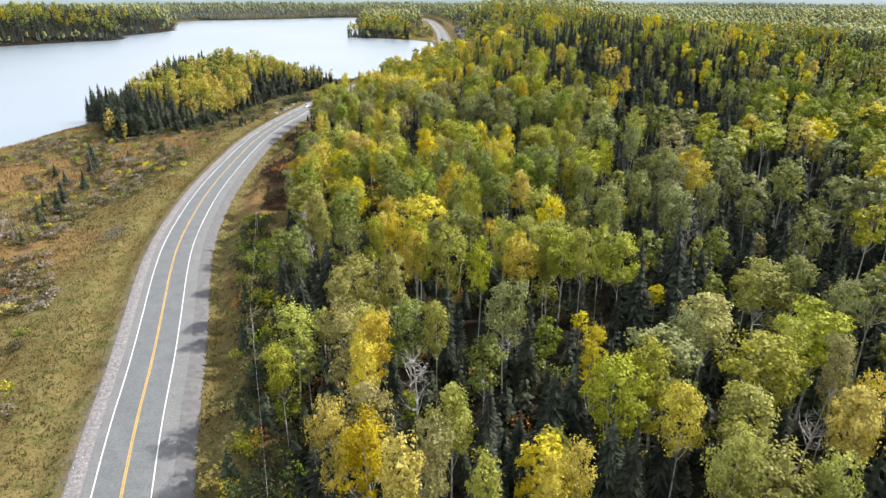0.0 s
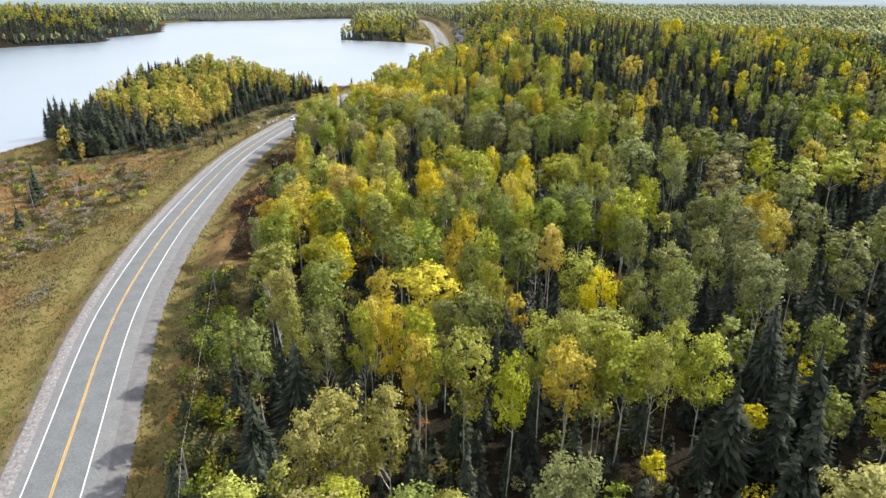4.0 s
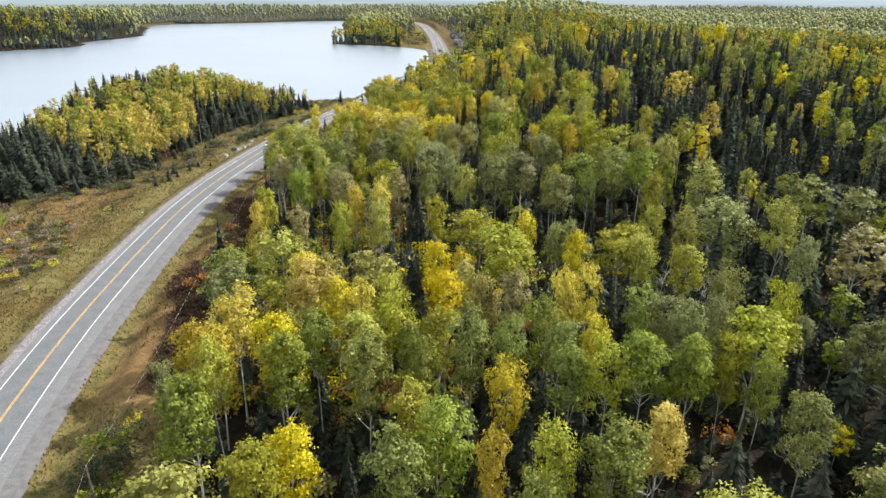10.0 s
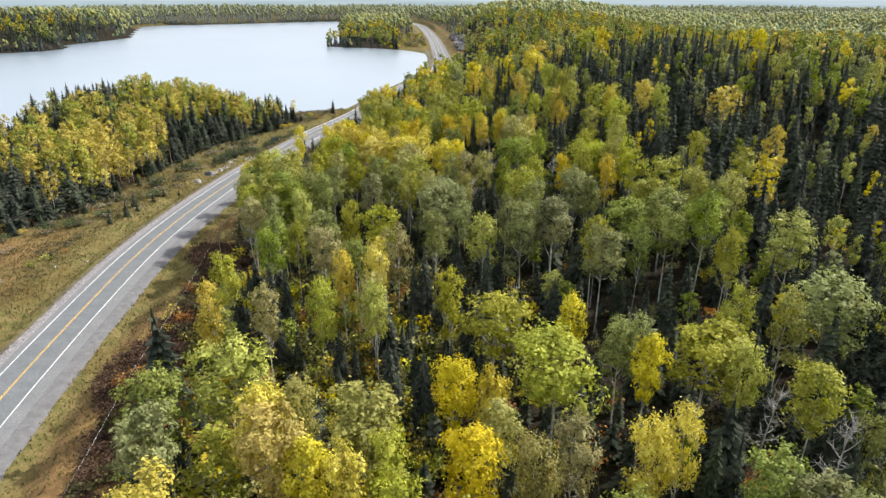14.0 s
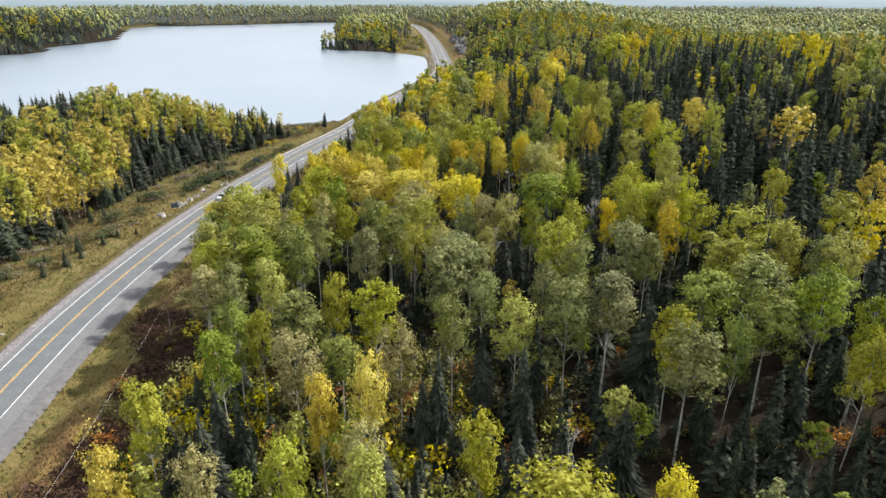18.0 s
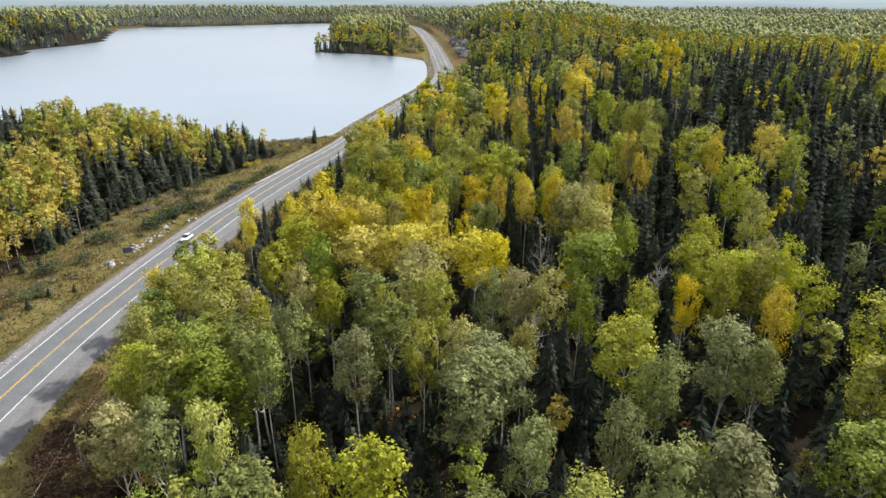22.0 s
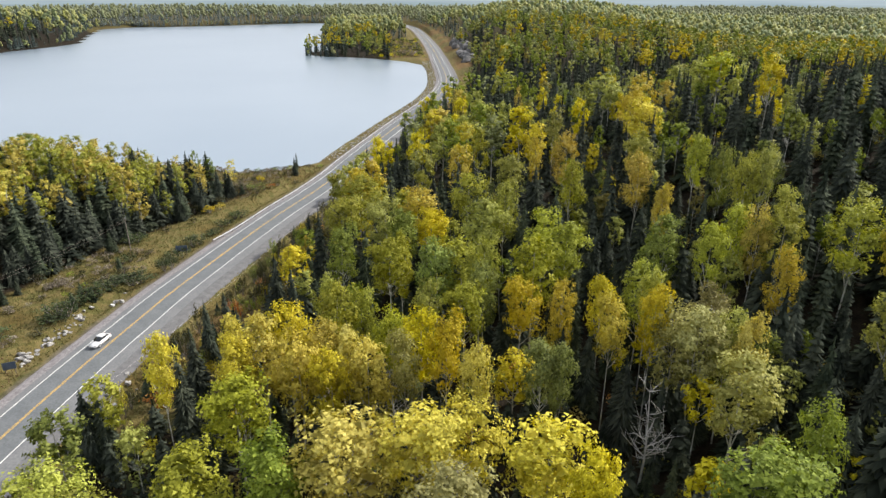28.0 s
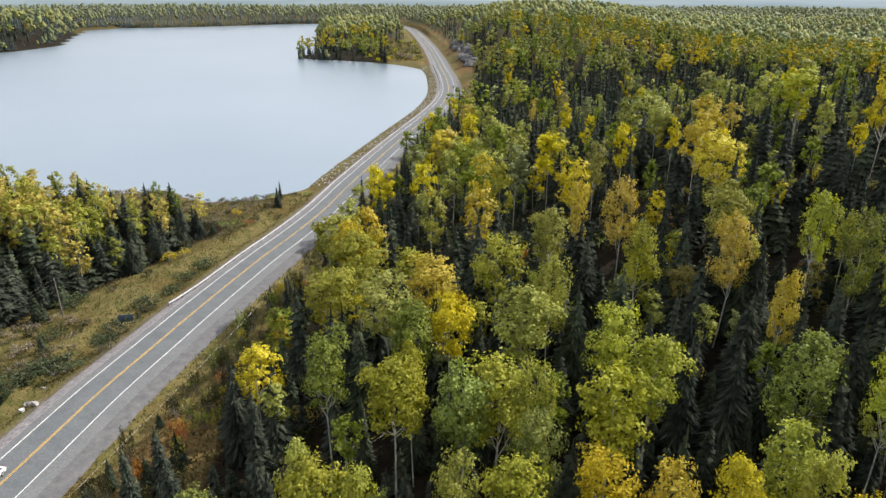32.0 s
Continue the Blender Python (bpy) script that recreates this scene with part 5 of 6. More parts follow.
for i, (x, y) in enumerate(((-87, 364), (-86, 367), (-87, 360), (-84, 374), (-85, 369), (-83, 377), (-86, 387), (-80, 377), (-90, 401), (-74, 400), (-72, 408), (-71, 414), (-75, 383),
                            (-96, 352), (-97, 350), (-88, 358), (-69, 421), (-75, 390), (-95, 336), (-100, 330), (-103, 300), (-108, 292), (-112, 286), (-120, 279), (-126, 276), (-96, 318), (-133, 285))):
    shrub(x, y, 1.8 + 0.4 * (i * 7 % 5), 3.2 + 0.5 * (i * 5 % 6), "juniper", i)
    shrub(x + 1.3, y + 1.1, 1.8 + 0.4 * (i * 7 % 5), 3.2 + 0.5 * (i * 5 % 6), "juniper", i)

# full bushy spruces at the peninsula's rim
full = [spruce(380 + k, 700, 0.024, 18, 0.19 + 0.02 * k, 0.02) for k in range(4)]
full_mesh = [(mesh_of("trunk", *b[0], (M_DARKBARK,)), mesh_of("crown", *b[1], (LEAF["spruce"],))) for b in full]
for i, (x, y, h) in enumerate(((-178, 322, 14), (-174, 320, 18), (-161, 303, 18.5), (-155, 298, 18), (-144, 299, 20), (-139, 292, 17), (-134, 296, 19), (-168, 311, 15), (-149, 306, 16), (-166, 383, 16), (-153, 382, 17), (-129, 294, 12), (-126, 282, 8), (-119, 284, 7.5), (-137, 300, 13),
                               (-117, 322, 9), (-106, 350, 8.5), (-108, 371, 7.5), (-105, 376, 9), (-103, 380, 8), (-101, 386, 9.5), (-99, 394, 9), (-97, 399, 8), (-95, 406, 10), (-91, 409, 9), (-92, 418, 11),
                               (-87, 417, 10.5), (-83, 418, 8), (-82, 429, 10.5), (-79, 425, 7), (-78, 437, 10), (-75, 439, 8.5), (-84, 438, 11), (-170, 330, 14), (-168, 345, 15), (-160, 356, 14), (-172, 338, 12), (-59.5, 463.5, 6.5))):
    z = float(ground(np.array([x]), np.array([y]))[0])
    ob = tagged(new("spruce_tree"), "broad dark green spruce branched to the ground", "tree", "spruces of the peninsula")
    ob.matrix_basis = Matrix.LocRotScale((x, y, z - 0.1), Euler((0, 0, i * 1.9)), (h, h, h))
    part("trunk", full_mesh[i % 4][0], ob)
    part("crown", full_mesh[i % 4][1], ob)

# more small spruces, in belts before the peninsula's wood
for i in range(34):
    y = GROW.uniform(288, 446)
    d = float(pen_edge(np.array(y))) - abs(GROW.normal(0, 4.5)) + 1.5
    if wave(np.array(y), np.array(d), 0.16, 57) > -0.25 and d > 14:
        firlet(float(line_x(y)) - d, y, GROW.uniform(1.6, 4.6) * (1.5 if y > 370 else 1), i)

# saplings between the road's right shoulder and the tall wood
for i in range(120):
    y = GROW.uniform(322, 420)
    d = GROW.uniform(14, 25)
    x = line_x(y) + d
    shrub(x, y, GROW.uniform(2.2, 6.5), GROW.uniform(1.4, 2.6), BRUSH_HUES[GROW.choice(7, p=(0.46, 0.22, 0.10, 0.10, 0.04, 0.02, 0.06))], i)

# bushes and small spruces in the shade behind the verge of the first bend
y = GROW.uniform(38, 165, 230)
x = line_x(y) + (13.5 + 8.5 * GROW.uniform(0, 1, 230) ** 0.6) * 1.04
h = ground(x, y)
hue = GROW.choice((8, 1, 0, 2, 6), 230, p=(0.34, 0.2, 0.3, 0.09, 0.07))
tall = GROW.uniform(1.4, 4.4, 230)
for k in (8, 1, 0, 2, 6):
    rows = np.c_[x, y, h, tall, hue, hue, GROW.uniform(0, 6.28, 230)][hue == k]
    v, f = spread_out(rows, BUSH, False)
    setting(f"shade_bushes_{BRUSH_HUES[k]}", mesh_of("shade_bushes", v, f, (LEAF[BRUSH_HUES[k]],)), f"{BRUSH_HUES[k]} bushes in the shade beside the verge", "bushes", "stuff")
for i in range(30):
    y = GROW.uniform(40, 150)
    firlet(float(line_x(y)) + GROW.uniform(15, 23) * 1.04, y, GROW.uniform(2.5, 7.5), i)

# grass
M_GRASS = leafy("grass_blades", (0.11, 0.105, 0.037), (0.182, 0.157, 0.058), (0.265, 0.218, 0.09), 0.4)
M_RUSSET = leafy("russet_grass", (0.11, 0.062, 0.035), (0.175, 0.105, 0.056), (0.25, 0.16, 0.085), 0.4)
M_REED = leafy("marsh_sedge", (0.15, 0.09, 0.03), (0.25, 0.15, 0.055), (0.33, 0.22, 0.085), 0.3)


def tufts(count, mat, name, label, where, low, tall, seed, span=(-195, 0)):
    rng = np.random.RandomState(seed)
    x, y = rng.uniform(*span, count), rng.uniform(45, 480, count)
    if span[0] > -50:
        x = line_x(y) + x
    h, d, side, shore = ground(x, y, True)
    ok = where(x, y, d, side, shore) & (shore > 0.5) & (np.abs(x + 10) < 0.72 * (y + 25) + 20)
    x, y, h = x[ok], y[ok], h[ok]
    n = len(x)
    vs = []
    for k in range(3):
        a = rng.uniform(0, 6.28, n)
        w = rng.uniform(0.05, 0.15, n)
        t = rng.uniform(low, tall, n)
        lean = rng.normal(0, 0.25, (n, 2)) * t[:, None]
        b0 = np.stack([x + w * np.cos(a), y + w * np.sin(a), h - 0.05], -1)
        b1 = np.stack([x - w * np.cos(a), y - w * np.sin(a), h - 0.05], -1)
        tip = np.stack([x + lean[:, 0], y + lean[:, 1], h + t], -1)
        vs.append(np.stack([b0, b1, tip], 1))
    v = np.concatenate(vs).reshape(-1, 3)
    setting(name, mesh_of(name, v, np.arange(len(v)).reshape(-1, 3), (mat,)), label, "grass", "stuff")


tufts(62000, M_GRASS, "verge_grass", "green and straw roadside grass", lambda x, y, d, s, sh: (d > 8.6) & (d < np.where(s < 0, 34, 26)) & (wave(x, y, 0.05, 61) > -0.6), 0.2, 0.5, 1, (-38, 30))
tufts(40000, M_RUSSET, "russet_grass", "dry russet grass on the verge", lambda x, y, d, s, sh: (d > 10) & (d < np.where(s < 0, 60, 28)) & (wave(x, y, 0.045, 21) > -0.05), 0.25, 0.6, 2, (-49, 30))
tufts(60000, M_REED, "marsh_sedge", "orange-brown sedge of the lake shore", lambda x, y, d, s, sh: (s < 0) & (d > 40) & (y < 300), 0.4, 1.0, 3)


# ---- stones ----
def stone(seed, flat=0.7, fine=2):
    """A broken boulder of about 1 unit: a ball cut by several planes."""
    rng = np.random.RandomState(seed)
    bm = bmesh.new()
    bmesh.ops.create_icosphere(bm, subdivisions=fine, radius=0.5)
    cuts = [(unit(rng.normal(0, 1, 3)), rng.uniform(0.18, 0.36)) for _ in range(8)]
    for v in bm.verts:
        p = np.array(v.co)
        for nrm, lim in cuts:
            k = p @ nrm - lim
            if k > 0:
                p = p - nrm * k
        v.co = p * (1, 1, flat) + rng.normal(0, 0.012, 3)
    bm.verts.ensure_lookup_table()
    vs = np.array([v.co[:] for v in bm.verts])
    fs = np.array([[v.index for v in f.verts] for f in bm.faces])
    bm.free()
    return vs, fs


STONES = [stone(400 + k) for k in range(6)]
CHIPS = [stone(400 + k, 0.7, 1) for k in range(6)]
M_ROCK = plain("pale_granite", ((0.35, (0.12, 0.115, 0.108)), (0.5, (0.32, 0.31, 0.30)), (0.68, (0.55, 0.535, 0.52))), 1.1, 0.9, 0.02)
M_DARKROCK = plain("dark_rock", ((0.3, (0.06, 0.06, 0.062)), (0.6, (0.16, 0.155, 0.15)), (0.75, (0.28, 0.27, 0.26))), 0.35, 0.9, 0.1)
stone_mesh = [mesh_of("boulder", *s, (M_ROCK,)) for s in STONES]
RUB = np.random.RandomState(91)


def boulder(x, y, s, i, z=None):
    z = float(ground(np.array([x]), np.array([y]))[0]) if z is None else z
    ob = tagged(part("boulder", stone_mesh[i % 6]), "pale grey blasted granite boulder in the grass", "boulder", "boulders beside the road")
    ob.matrix_basis = Matrix.LocRotScale((x, y, z + 0.18 * s), Euler((RUB.uniform(-0.4, 0.4), RUB.uniform(-0.4, 0.4), i * 2.1)), (s, s * RUB.uniform(0.7, 1.1), s * RUB.uniform(0.8, 1.1)))


for i, (n, y0, spread, low, high) in enumerate(((9, 337, 1.6, 0.7, 2.2), (26, 347.5, 2.2, 0.5, 1.7), (16, 352.5, 2.4, 0.4, 1.4), (22, 360, 2.8, 0.4, 1.5), (3, 368.5, 0.8, 0.7, 1.5))):
    for k in range(n):
        y = RUB.normal(y0, spread)
        boulder(line_x(y) - (12.9 if i < 4 else 9.6) + RUB.normal(0, 0.8), y, RUB.uniform(low, high) * RUB.choice((0.7, 1.0, 1.1)), i * 7 + k)
for i in range(16):
    boulder(RUB.normal(-65.6, 1.0), RUB.normal(335, 3.4), RUB.uniform(0.5, 1.7), i)
for x, y, s in ((-78.1, 367.4, 1.6), (-80, 373, 1.0), (-76, 362, 1.1), (-92, 268, 1.0), (-96, 262, 0.8), (-74, 375, 0.9)):
    boulder(x, y, s, int(s * 10))


def rubble(name, label, pts, low, high, mat):
    """Many small stones at the given places, in one mesh."""
    vs, fs, o = [], [], 0
    for k, (v, f) in enumerate(CHIPS):
        p = pts[np.arange(len(pts)) % 6 == k]
        s = RUB.uniform(low, high, (len(p), 1, 1))
        a = RUB.uniform(0, 6.28, len(p))
        c, sn = np.cos(a)[:, None], np.sin(a)[:, None]
        w = np.stack([v[:, 0] * c - v[:, 1] * sn, v[:, 0] * sn + v[:, 1] * c, np.broadcast_to(v[:, 2], (len(p), len(v)))], -1) * s
        vs.append((w + p[:, None]).reshape(-1, 3))
        fs.append((f[None] + (o + np.arange(len(p)) * len(v))[:, None, None]).reshape(-1, 3))
        o += len(p) * len(v)
    setting(name, mesh_of(name, np.concatenate(vs), np.concatenate(fs), (mat,)), label, "stones", "stuff")


def beside(n, y0, y1, a, b):
    y = RUB.uniform(y0, y1, n)
    x = line_x(y) + RUB.uniform(a, b, n) * 1.03
    return np.c_[x, y, ground(x, y) + 0.03]


edge = beside(2600, 45, 322, -7.3, -5.4)
edge[:, 2] = -0.08 - 0.13 * (np.abs(edge[:, 0] - line_x(edge[:, 1])) * 0.97 - 5.2)
rubble("shoulder_stones", "pale crushed stone along the road's edge", edge, 0.12, 0.36, M_ROCK)
s = beside(900, 486, 840, -14.5, -7.5)
rubble("shore_stones", "grey rock fill between road and lake", s, 0.4, 1.3, M_ROCK)
s = np.c_[RUB.normal(-30, 7, 150), RUB.normal(945, 26, 150), np.zeros(150)]
s[:, 2] = ground(s[:, 0], s[:, 1]) + 0.2
rubble("point_stones", "pale broken rock on the open point", s, 0.8, 2.4, M_ROCK)
heap = np.c_[RUB.normal(-87, 1.6, 90), RUB.normal(157, 3.0, 90), np.zeros(90)]
heap[:, 2] = ground(heap[:, 0], heap[:, 1]) + RUB.uniform(0.0, 0.35, 90)
rubble("rubble_heap", "heap of dark broken stone in the grass", heap, 0.4, 0.9, M_DARKROCK)
heap = np.c_[RUB.normal(-107, 3, 60), RUB.normal(221, 4.5, 60), np.zeros(60)]
heap[:, 2] = ground(heap[:, 0], heap[:, 1]) + RUB.uniform(0.0, 0.3, 60)
rubble("ditch_stones", "scattered dark stones in the wet ditch", heap, 0.3, 0.8, M_DARKROCK)

# blasted rock faces by the far bend
big = [mesh_of("rock_outcrop", *stone(430 + k, 0.9), (M_DARKROCK,)) for k in range(5)]
for i in range(26):
    y = 800 + i * 7.5
    x = line_x(y) + 21 + RUB.uniform(0, 12)
    z = float(ground(np.array([x]), np.array([y]))[0])
    ob = tagged(part("rock_outcrop", big[i % 5]), "dark grey blasted rock face above the road", "rock", "rock faces of the cutting")
    ob.matrix_basis = Matrix.LocRotScale((x, y, z + 1.5), Euler((0, 0, i)), (RUB.uniform(9, 15), RUB.uniform(9, 15), RUB.uniform(7, 13)))
for i, (x, y, s) in enumerate(((-22, 955, 7), (-26, 965, 6), (-20, 972, 7), (-29, 948, 5), (-24, 985, 6))):
    z = float(ground(np.array([x]), np.array([y]))[0])
    ob = tagged(part("rock_outcrop", big[i % 5]), "low grey rock outcrop in the dry grass", "rock", "rock outcrops by the far road")
    ob.matrix_basis = Matrix.LocRotScale((x, y, z + 0.6), Euler((0, 0, i)), (s, s, s * 0.5))

# ---- roadside furniture ----
M_STEEL = plain("galvanised_steel", ((0.3, (0.36, 0.37, 0.38)), (0.7, (0.54, 0.55, 0.56))), 0.8, 0.5, 0, 0.5)
M_POST = plain("weathered_wood", ((0.3, (0.12, 0.10, 0.085)), (0.7, (0.27, 0.24, 0.21))), 1.5, 0.9)
M_SIGN = plain("blue_sign_paint", ((0.3, (0.05, 0.075, 0.12)), (0.7, (0.08, 0.11, 0.165))), 0.7, 0.5)
M_WIRE = plain("aluminium_wire", ((0.3, (0.35, 0.34, 0.32)), (0.7, (0.5, 0.49, 0.46))), 1.0, 0.5)


def box(w, d, h, z=0.0, bevel=0.02):
    bm = bmesh.new()
    bmesh.ops.create_cube(bm, size=1)
    bmesh.ops.scale(bm, vec=(w, d, h), verts=bm.verts)
    bmesh.ops.translate(bm, vec=(0, 0, z + h / 2), verts=bm.verts)
    if bevel:
        bmesh.ops.bevel(bm, geom=bm.edges, offset=bevel, segments=1, affect="EDGES")
    return bm


def from_bm(name, bm, mat):
    me = bpy.data.meshes.new(name)
    bm.to_mesh(me)
    bm.free()
    me.materials.append(mat)
    return me


# guard rail on the lake side, with a flared end
gl = LINE[(LINE[:, 1] > 398) & (LINE[:, 1] < 840)]
t = np.gradient(gl, axis=0)
t /= np.linalg.norm(t, axis=1)[:, None]
off = 5.5 + 1.1 * np.clip((412 - gl[:, 1]) / 14, 0, 1) ** 2
gp = gl - np.c_[t[:, 1], -t[:, 0]] * off[:, None]
nr = np.c_[t[:, 1], -t[:, 0]]
prof = ((0.0, 0.42), (0.07, 0.47), (0.07, 0.53), (0.0, 0.575), (0.07, 0.62), (0.07, 0.68), (0.0, 0.73), (-0.03, 0.73), (0.03, 0.575), (-0.03, 0.42))
v = np.stack([np.c_[gp + nr * a, np.full(len(gp), z - 0.05)] for a, z in prof], 1)
k = len(prof)
i = np.arange(len(gp) * k).reshape(len(gp), k)
q = np.stack([i[:-1], np.roll(i, -1, 1)[:-1], np.roll(i, -1, 1)[1:], i[1:]], -1).reshape(-1, 4)
rail = tagged(new("guard_rail"), "galvanised steel guard rail on wooden posts by the lake", "guard rail")
part("beam", mesh_of("beam", v.reshape(-1, 3), q, (M_STEEL,)), rail, "pale corrugated steel beam")
post_me = from_bm("post", box(0.18, 0.2, 1.15), M_POST)
for j in range(0, len(gp), 2):
    ob = part("post", post_me, rail)
    ob.matrix_basis = pose(gp[j, 0] - nr[j, 0] * 0.13, gp[j, 1] - nr[j, 1] * 0.13, -0.5, 0, 0, math.degrees(math.atan2(t[j, 1], t[j, 0])))


def road_sign(x, y, w, h, up, turn, label):
    z = float(ground(np.array([x]), np.array([y]))[0])
    ob = tagged(new("road_sign"), label, "road sign")
    ob.matrix_basis = pose(x, y, z - 0.2, 0, 0, turn)
    p_ = part("panel", from_bm("panel", box(w, 0.06, h, up + 0.2), M_SIGN), ob, "dark blue panel")
    p_.location = (0, -0.1, 0)
    leg = from_bm("leg", box(0.12, 0.12, up + h + 0.1), M_POST)
    for s in (-1, 1):
        part("leg", leg, ob).location = (s * w * 0.36, 0, 0)


road_sign(-73.7, 391.5, 2.7, 1.5, 1.7, 8, "large dark blue sign on two wooden legs by the shoulder")
road_sign(-86.2, 342.5, 2.0, 1.4, 0.8, 20, "dark blue sign among the pale boulders")
road_sign(-90, 412, 1.8, 1.5, 1.0, 10, "small dark sign at the edge of the trees")


# poles and wires
def pole(x, y, h, label):
    z = float(ground(np.array([x]), np.array([y]))[0])
    ob = tagged(new("utility_pole"), label, "utility pole")
    ob.location = (x, y, z - 0.3)
    part("shaft", mesh_of("shaft", *tube([(0, 0, 0), (0, 0, h * 0.5), (0.02, 0, h + 0.3)], [0.16, 0.14, 0.1], 8), (M_POST,)), ob)
    arm = part("insulator", from_bm("insulator", box(0.12, 0.12, 0.25, 0, 0.03), M_STEEL), ob)
    arm.location = (0.02, 0, h + 0.28)
    return (x, y, z + h + 0.1)


def wire(a, b, sag, label="thin utility wire along the road", metal=None, thick=0.014):
    u = np.linspace(0, 1, 15)[:, None]
    p_ = np.array(a) * (1 - u) + np.array(b) * u
    p_[:, 2] -= 4 * sag * (u * (1 - u))[:, 0]
    setting("wire", mesh_of("wire", *tube(p_, np.full(15, thick), 4), (metal or M_WIRE,)), label, "wire", "thing")


tops = [pole(x, y, h, "weathered wooden pole at the edge of the wood") for x, y, h in
        ((-13, 35, 8.5), (-33, 97, 8.0), (-46, 148, 7.6), (-51.5, 205, 7.5), (-57, 262, 7.5), (-61, 319, 7.8), (-43.5, 395, 7.5), (-26, 462, 7.5))]
for a, b in zip(tops[:-1], tops[1:]):
    wire(a, b, 0.9)
lake_tops = [pole(x, y, h, "leaning dark wooden pole in the open grass") for x, y, h in ((-110, 152, 9), (-122, 215, 9), (-103, 354, 8.5), (-88, 396, 8.5))]
for a, b in zip(lake_tops[:-1], lake_tops[1:]):
    for s in (0, 0.7):
        wire((a[0], a[1], a[2] - s), (b[0], b[1], b[2] - s), 1.2, "thin dark utility wire over the open grass", M_POST, 0.014)
a = lake_tops[0]
wire(a, (-86, 104, 5), 0.8)
wire((a[0], a[1], a[2] - 0.7), (-86.5, 104, 4.4), 0.8)
pole(-86.3, 104, 5.2, "short wooden pole in the grass")

# fallen and leafless trees
dead_me = [mesh_of("dead_tree", *bare(500 + k), (M_DEAD,)) for k in range(4)]
for i, (x, y, h) in enumerate(((-3.9, 69.4, 18), (-31, 196, 9), (-12, 118, 12), (-40, 262, 12), (-112, 222, 6), (-116, 228, 5),
                               (10, 88, 14), (40, 85, 15), (33, 187, 16), (39, 181, 16), (15, 135, 16), (-28, 127, 16), (37, 126, 14), (54, 132, 15), (4, 214, 16), (-18, 218, 14), (-34, 267, 15), (-48, 258, 15), (9, 305, 17), (-13, 295, 17), (23, 285, 17), (2, 271, 17), (-33, 288, 14), (17, 317, 16), (23, 321, 15), (-20, 316, 14), (45, 64, 16))):
    z = float(ground(np.array([x]), np.array([y]))[0])
    ob = tagged(part("dead_tree", dead_me[i % 4]), "leafless grey tree with bare branches", "tree", "leafless trees")
    ob.matrix_basis = Matrix.LocRotScale((x, y, z - 0.1), Euler((0.03 * (i % 3), 0.02, i)), (h, h, h))


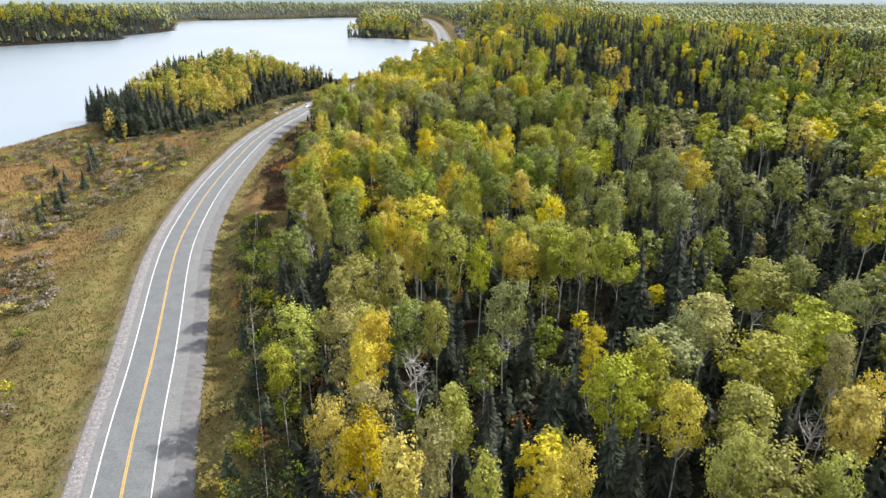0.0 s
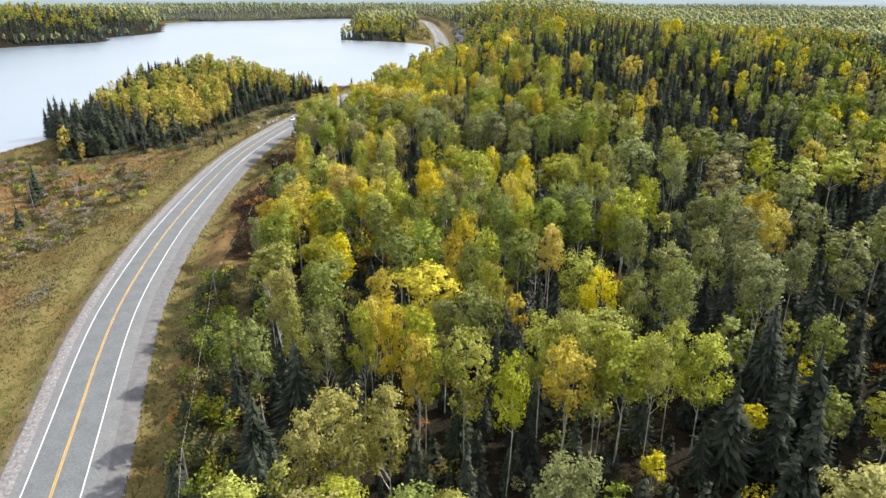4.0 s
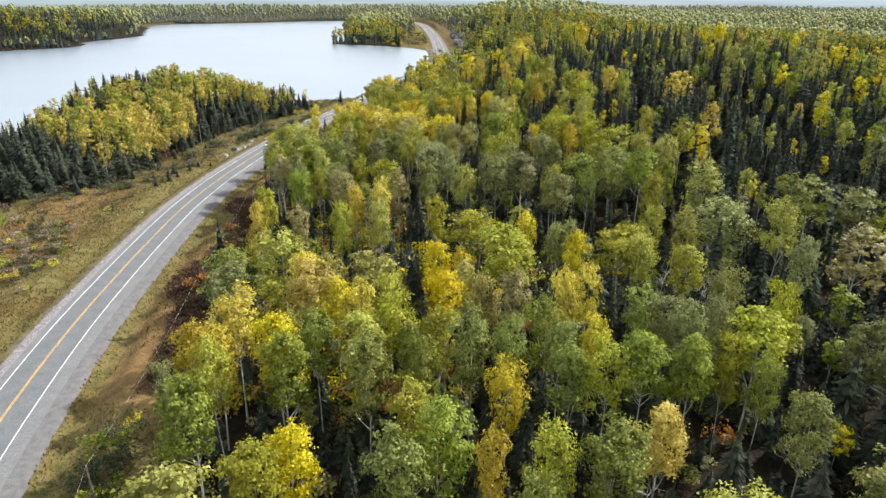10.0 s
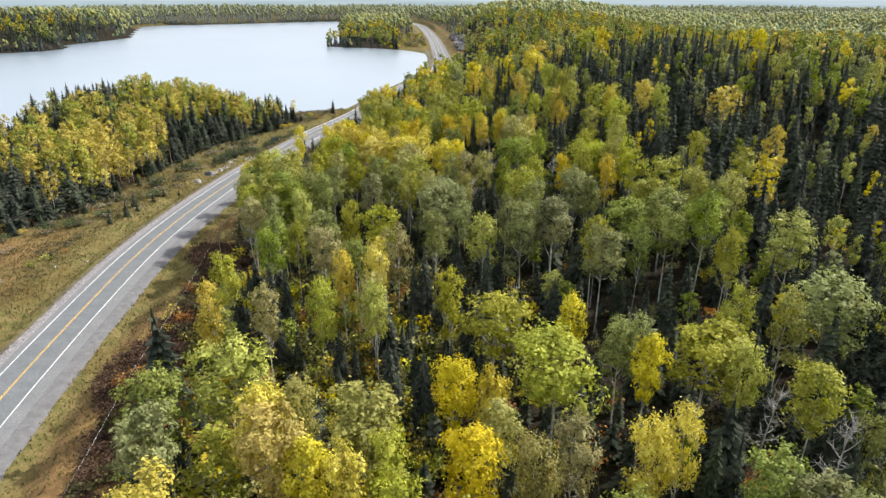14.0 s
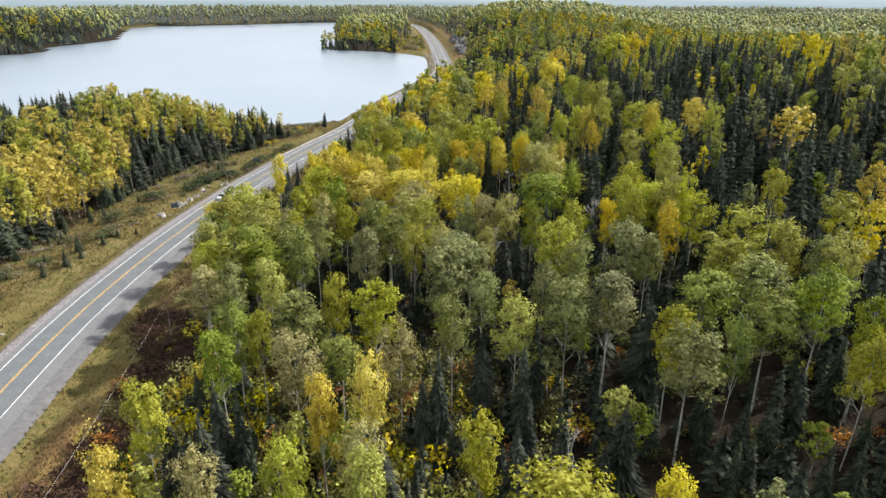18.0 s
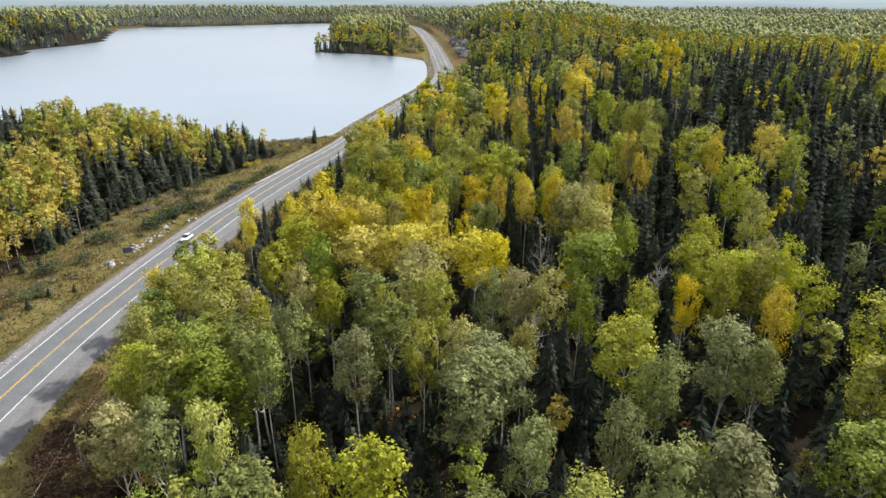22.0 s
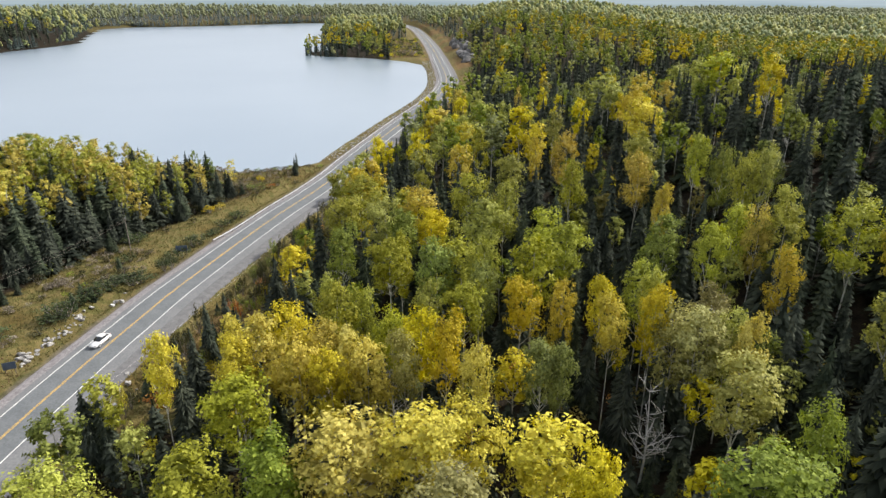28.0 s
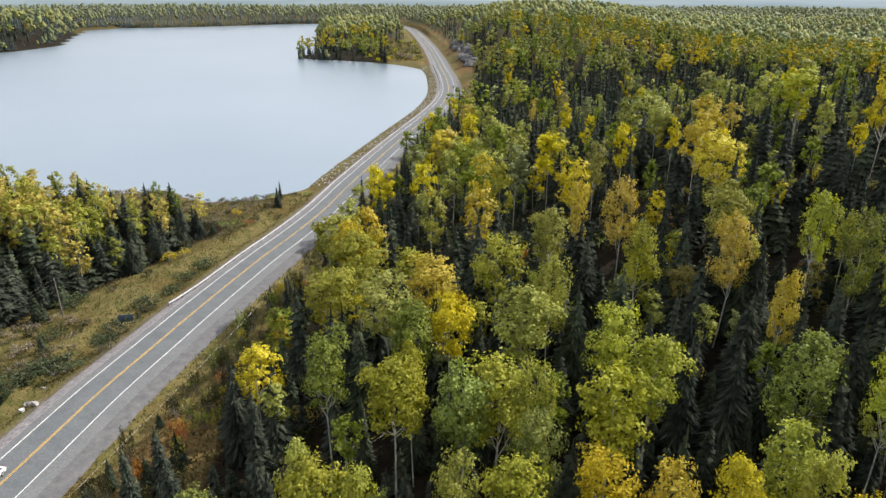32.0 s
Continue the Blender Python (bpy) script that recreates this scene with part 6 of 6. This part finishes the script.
# ---- the car ----
def car(x, y, turn):
    M_PAINT = plain("white_car_paint", ((0.3, (0.74, 0.74, 0.74)), (0.7, (0.8, 0.8, 0.8))), 0.5, 0.25)
    m_, nt_, p_ = material("car_glass")
    p_.inputs["Base Color"].default_value = (0.02, 0.025, 0.03, 1)
    p_.inputs["Roughness"].default_value = 0.05
    M_TYRE = plain("tyre_rubber", ((0.3, (0.02, 0.02, 0.02)), (0.7, (0.04, 0.04, 0.04))), 4, 0.85)
    ob = tagged(new("car"), "small white saloon car with dark windows on the road", "car")
    ob.matrix_basis = pose(x, y, 0.09, 0, 0, turn)

    def shell(stations, mat, name, label=""):
        """A smooth hull from cross sections: place along, half width, bottom, top."""
        v, f = [], []
        for s, w, b, t_ in stations:
            v += [(w * 0.92, s, b), (w, s, b + 0.4 * (t_ - b)), (w * 0.9, s, t_), (-w * 0.9, s, t_), (-w, s, b + 0.4 * (t_ - b)), (-w * 0.92, s, b)]
        m = len(stations)
        for i_ in range(m - 1):
            for j_ in range(6):
                f.append((i_ * 6 + j_, i_ * 6 + (j_ + 1) % 6, i_ * 6 + 6 + (j_ + 1) % 6, i_ * 6 + 6 + j_))
        bm = bmesh.new()
        bv = [bm.verts.new(c) for c in v]
        for q_ in f:
            bm.faces.new([bv[c] for c in q_])
        bm.faces.new([bv[c] for c in range(6)][::-1])
        bm.faces.new([bv[(m - 1) * 6 + c] for c in range(6)])
        bmesh.ops.recalc_face_normals(bm, faces=bm.faces)
        me = from_bm(name, bm, mat)
        me.polygons.foreach_set("use_smooth", [True] * len(me.polygons))
        return part(name, me, ob, label)

    shell(((-2.2, 0.70, 0.38, 0.72), (-2.05, 0.84, 0.25, 0.86), (-1.2, 0.89, 0.22, 0.92), (0.6, 0.89, 0.22, 0.90), (1.5, 0.86, 0.22, 0.80), (2.1, 0.78, 0.28, 0.66), (2.25, 0.62, 0.38, 0.58)), M_PAINT, "body")
    shell(((-1.75, 0.66, 0.86, 0.92), (-1.0, 0.72, 0.86, 1.36), (0.1, 0.72, 0.86, 1.40), (0.95, 0.70, 0.84, 0.90)), m_, "glasshouse", "dark tinted glass")
    shell(((-1.05, 0.66, 1.34, 1.40), (-0.4, 0.68, 1.37, 1.45), (0.15, 0.66, 1.36, 1.43)), M_PAINT, "roof")
    wheel = bmesh.new()
    bmesh.ops.create_cone(wheel, cap_ends=True, segments=18, radius1=0.32, radius2=0.32, depth=0.22)
    bmesh.ops.bevel(wheel, geom=[e for e in wheel.edges if abs(e.verts[0].co.z - e.verts[1].co.z) < 1e-4], offset=0.04, segments=2, affect="EDGES")
    bmesh.ops.rotate(wheel, matrix=Matrix.Rotation(radians(90), 3, "Y"), verts=wheel.verts)
    tyre = from_bm("wheel", wheel, M_TYRE)
    rim = bmesh.new()
    bmesh.ops.create_cone(rim, cap_ends=True, segments=14, radius1=0.2, radius2=0.2, depth=0.24)
    bmesh.ops.rotate(rim, matrix=Matrix.Rotation(radians(90), 3, "Y"), verts=rim.verts)
    rim = from_bm("rim", rim, M_STEEL)
    for sx in (-0.8, 0.8):
        for sy in (-1.35, 1.35):
            w_ = part("wheel", tyre, ob)
            w_.location = (sx, sy, 0.32)
            part("rim", rim, w_, "silver rim")
        lamp = part("headlight", from_bm("headlight", box(0.3, 0.1, 0.14, 0.6, 0.03), M_STEEL), ob, "clear headlight")
        lamp.location = (sx * 0.7, 2.16, 0)
        tail = part("tail_light", from_bm("tail_light", box(0.3, 0.08, 0.16, 0.68, 0.03), plain("red_lens", ((0.3, (0.3, 0.02, 0.02)), (0.7, (0.4, 0.03, 0.03))), 3, 0.3)), ob, "red tail light")
        tail.location = (sx * 0.72, -2.14, 0)


car(-74.2, 349.8, 180 - 11)
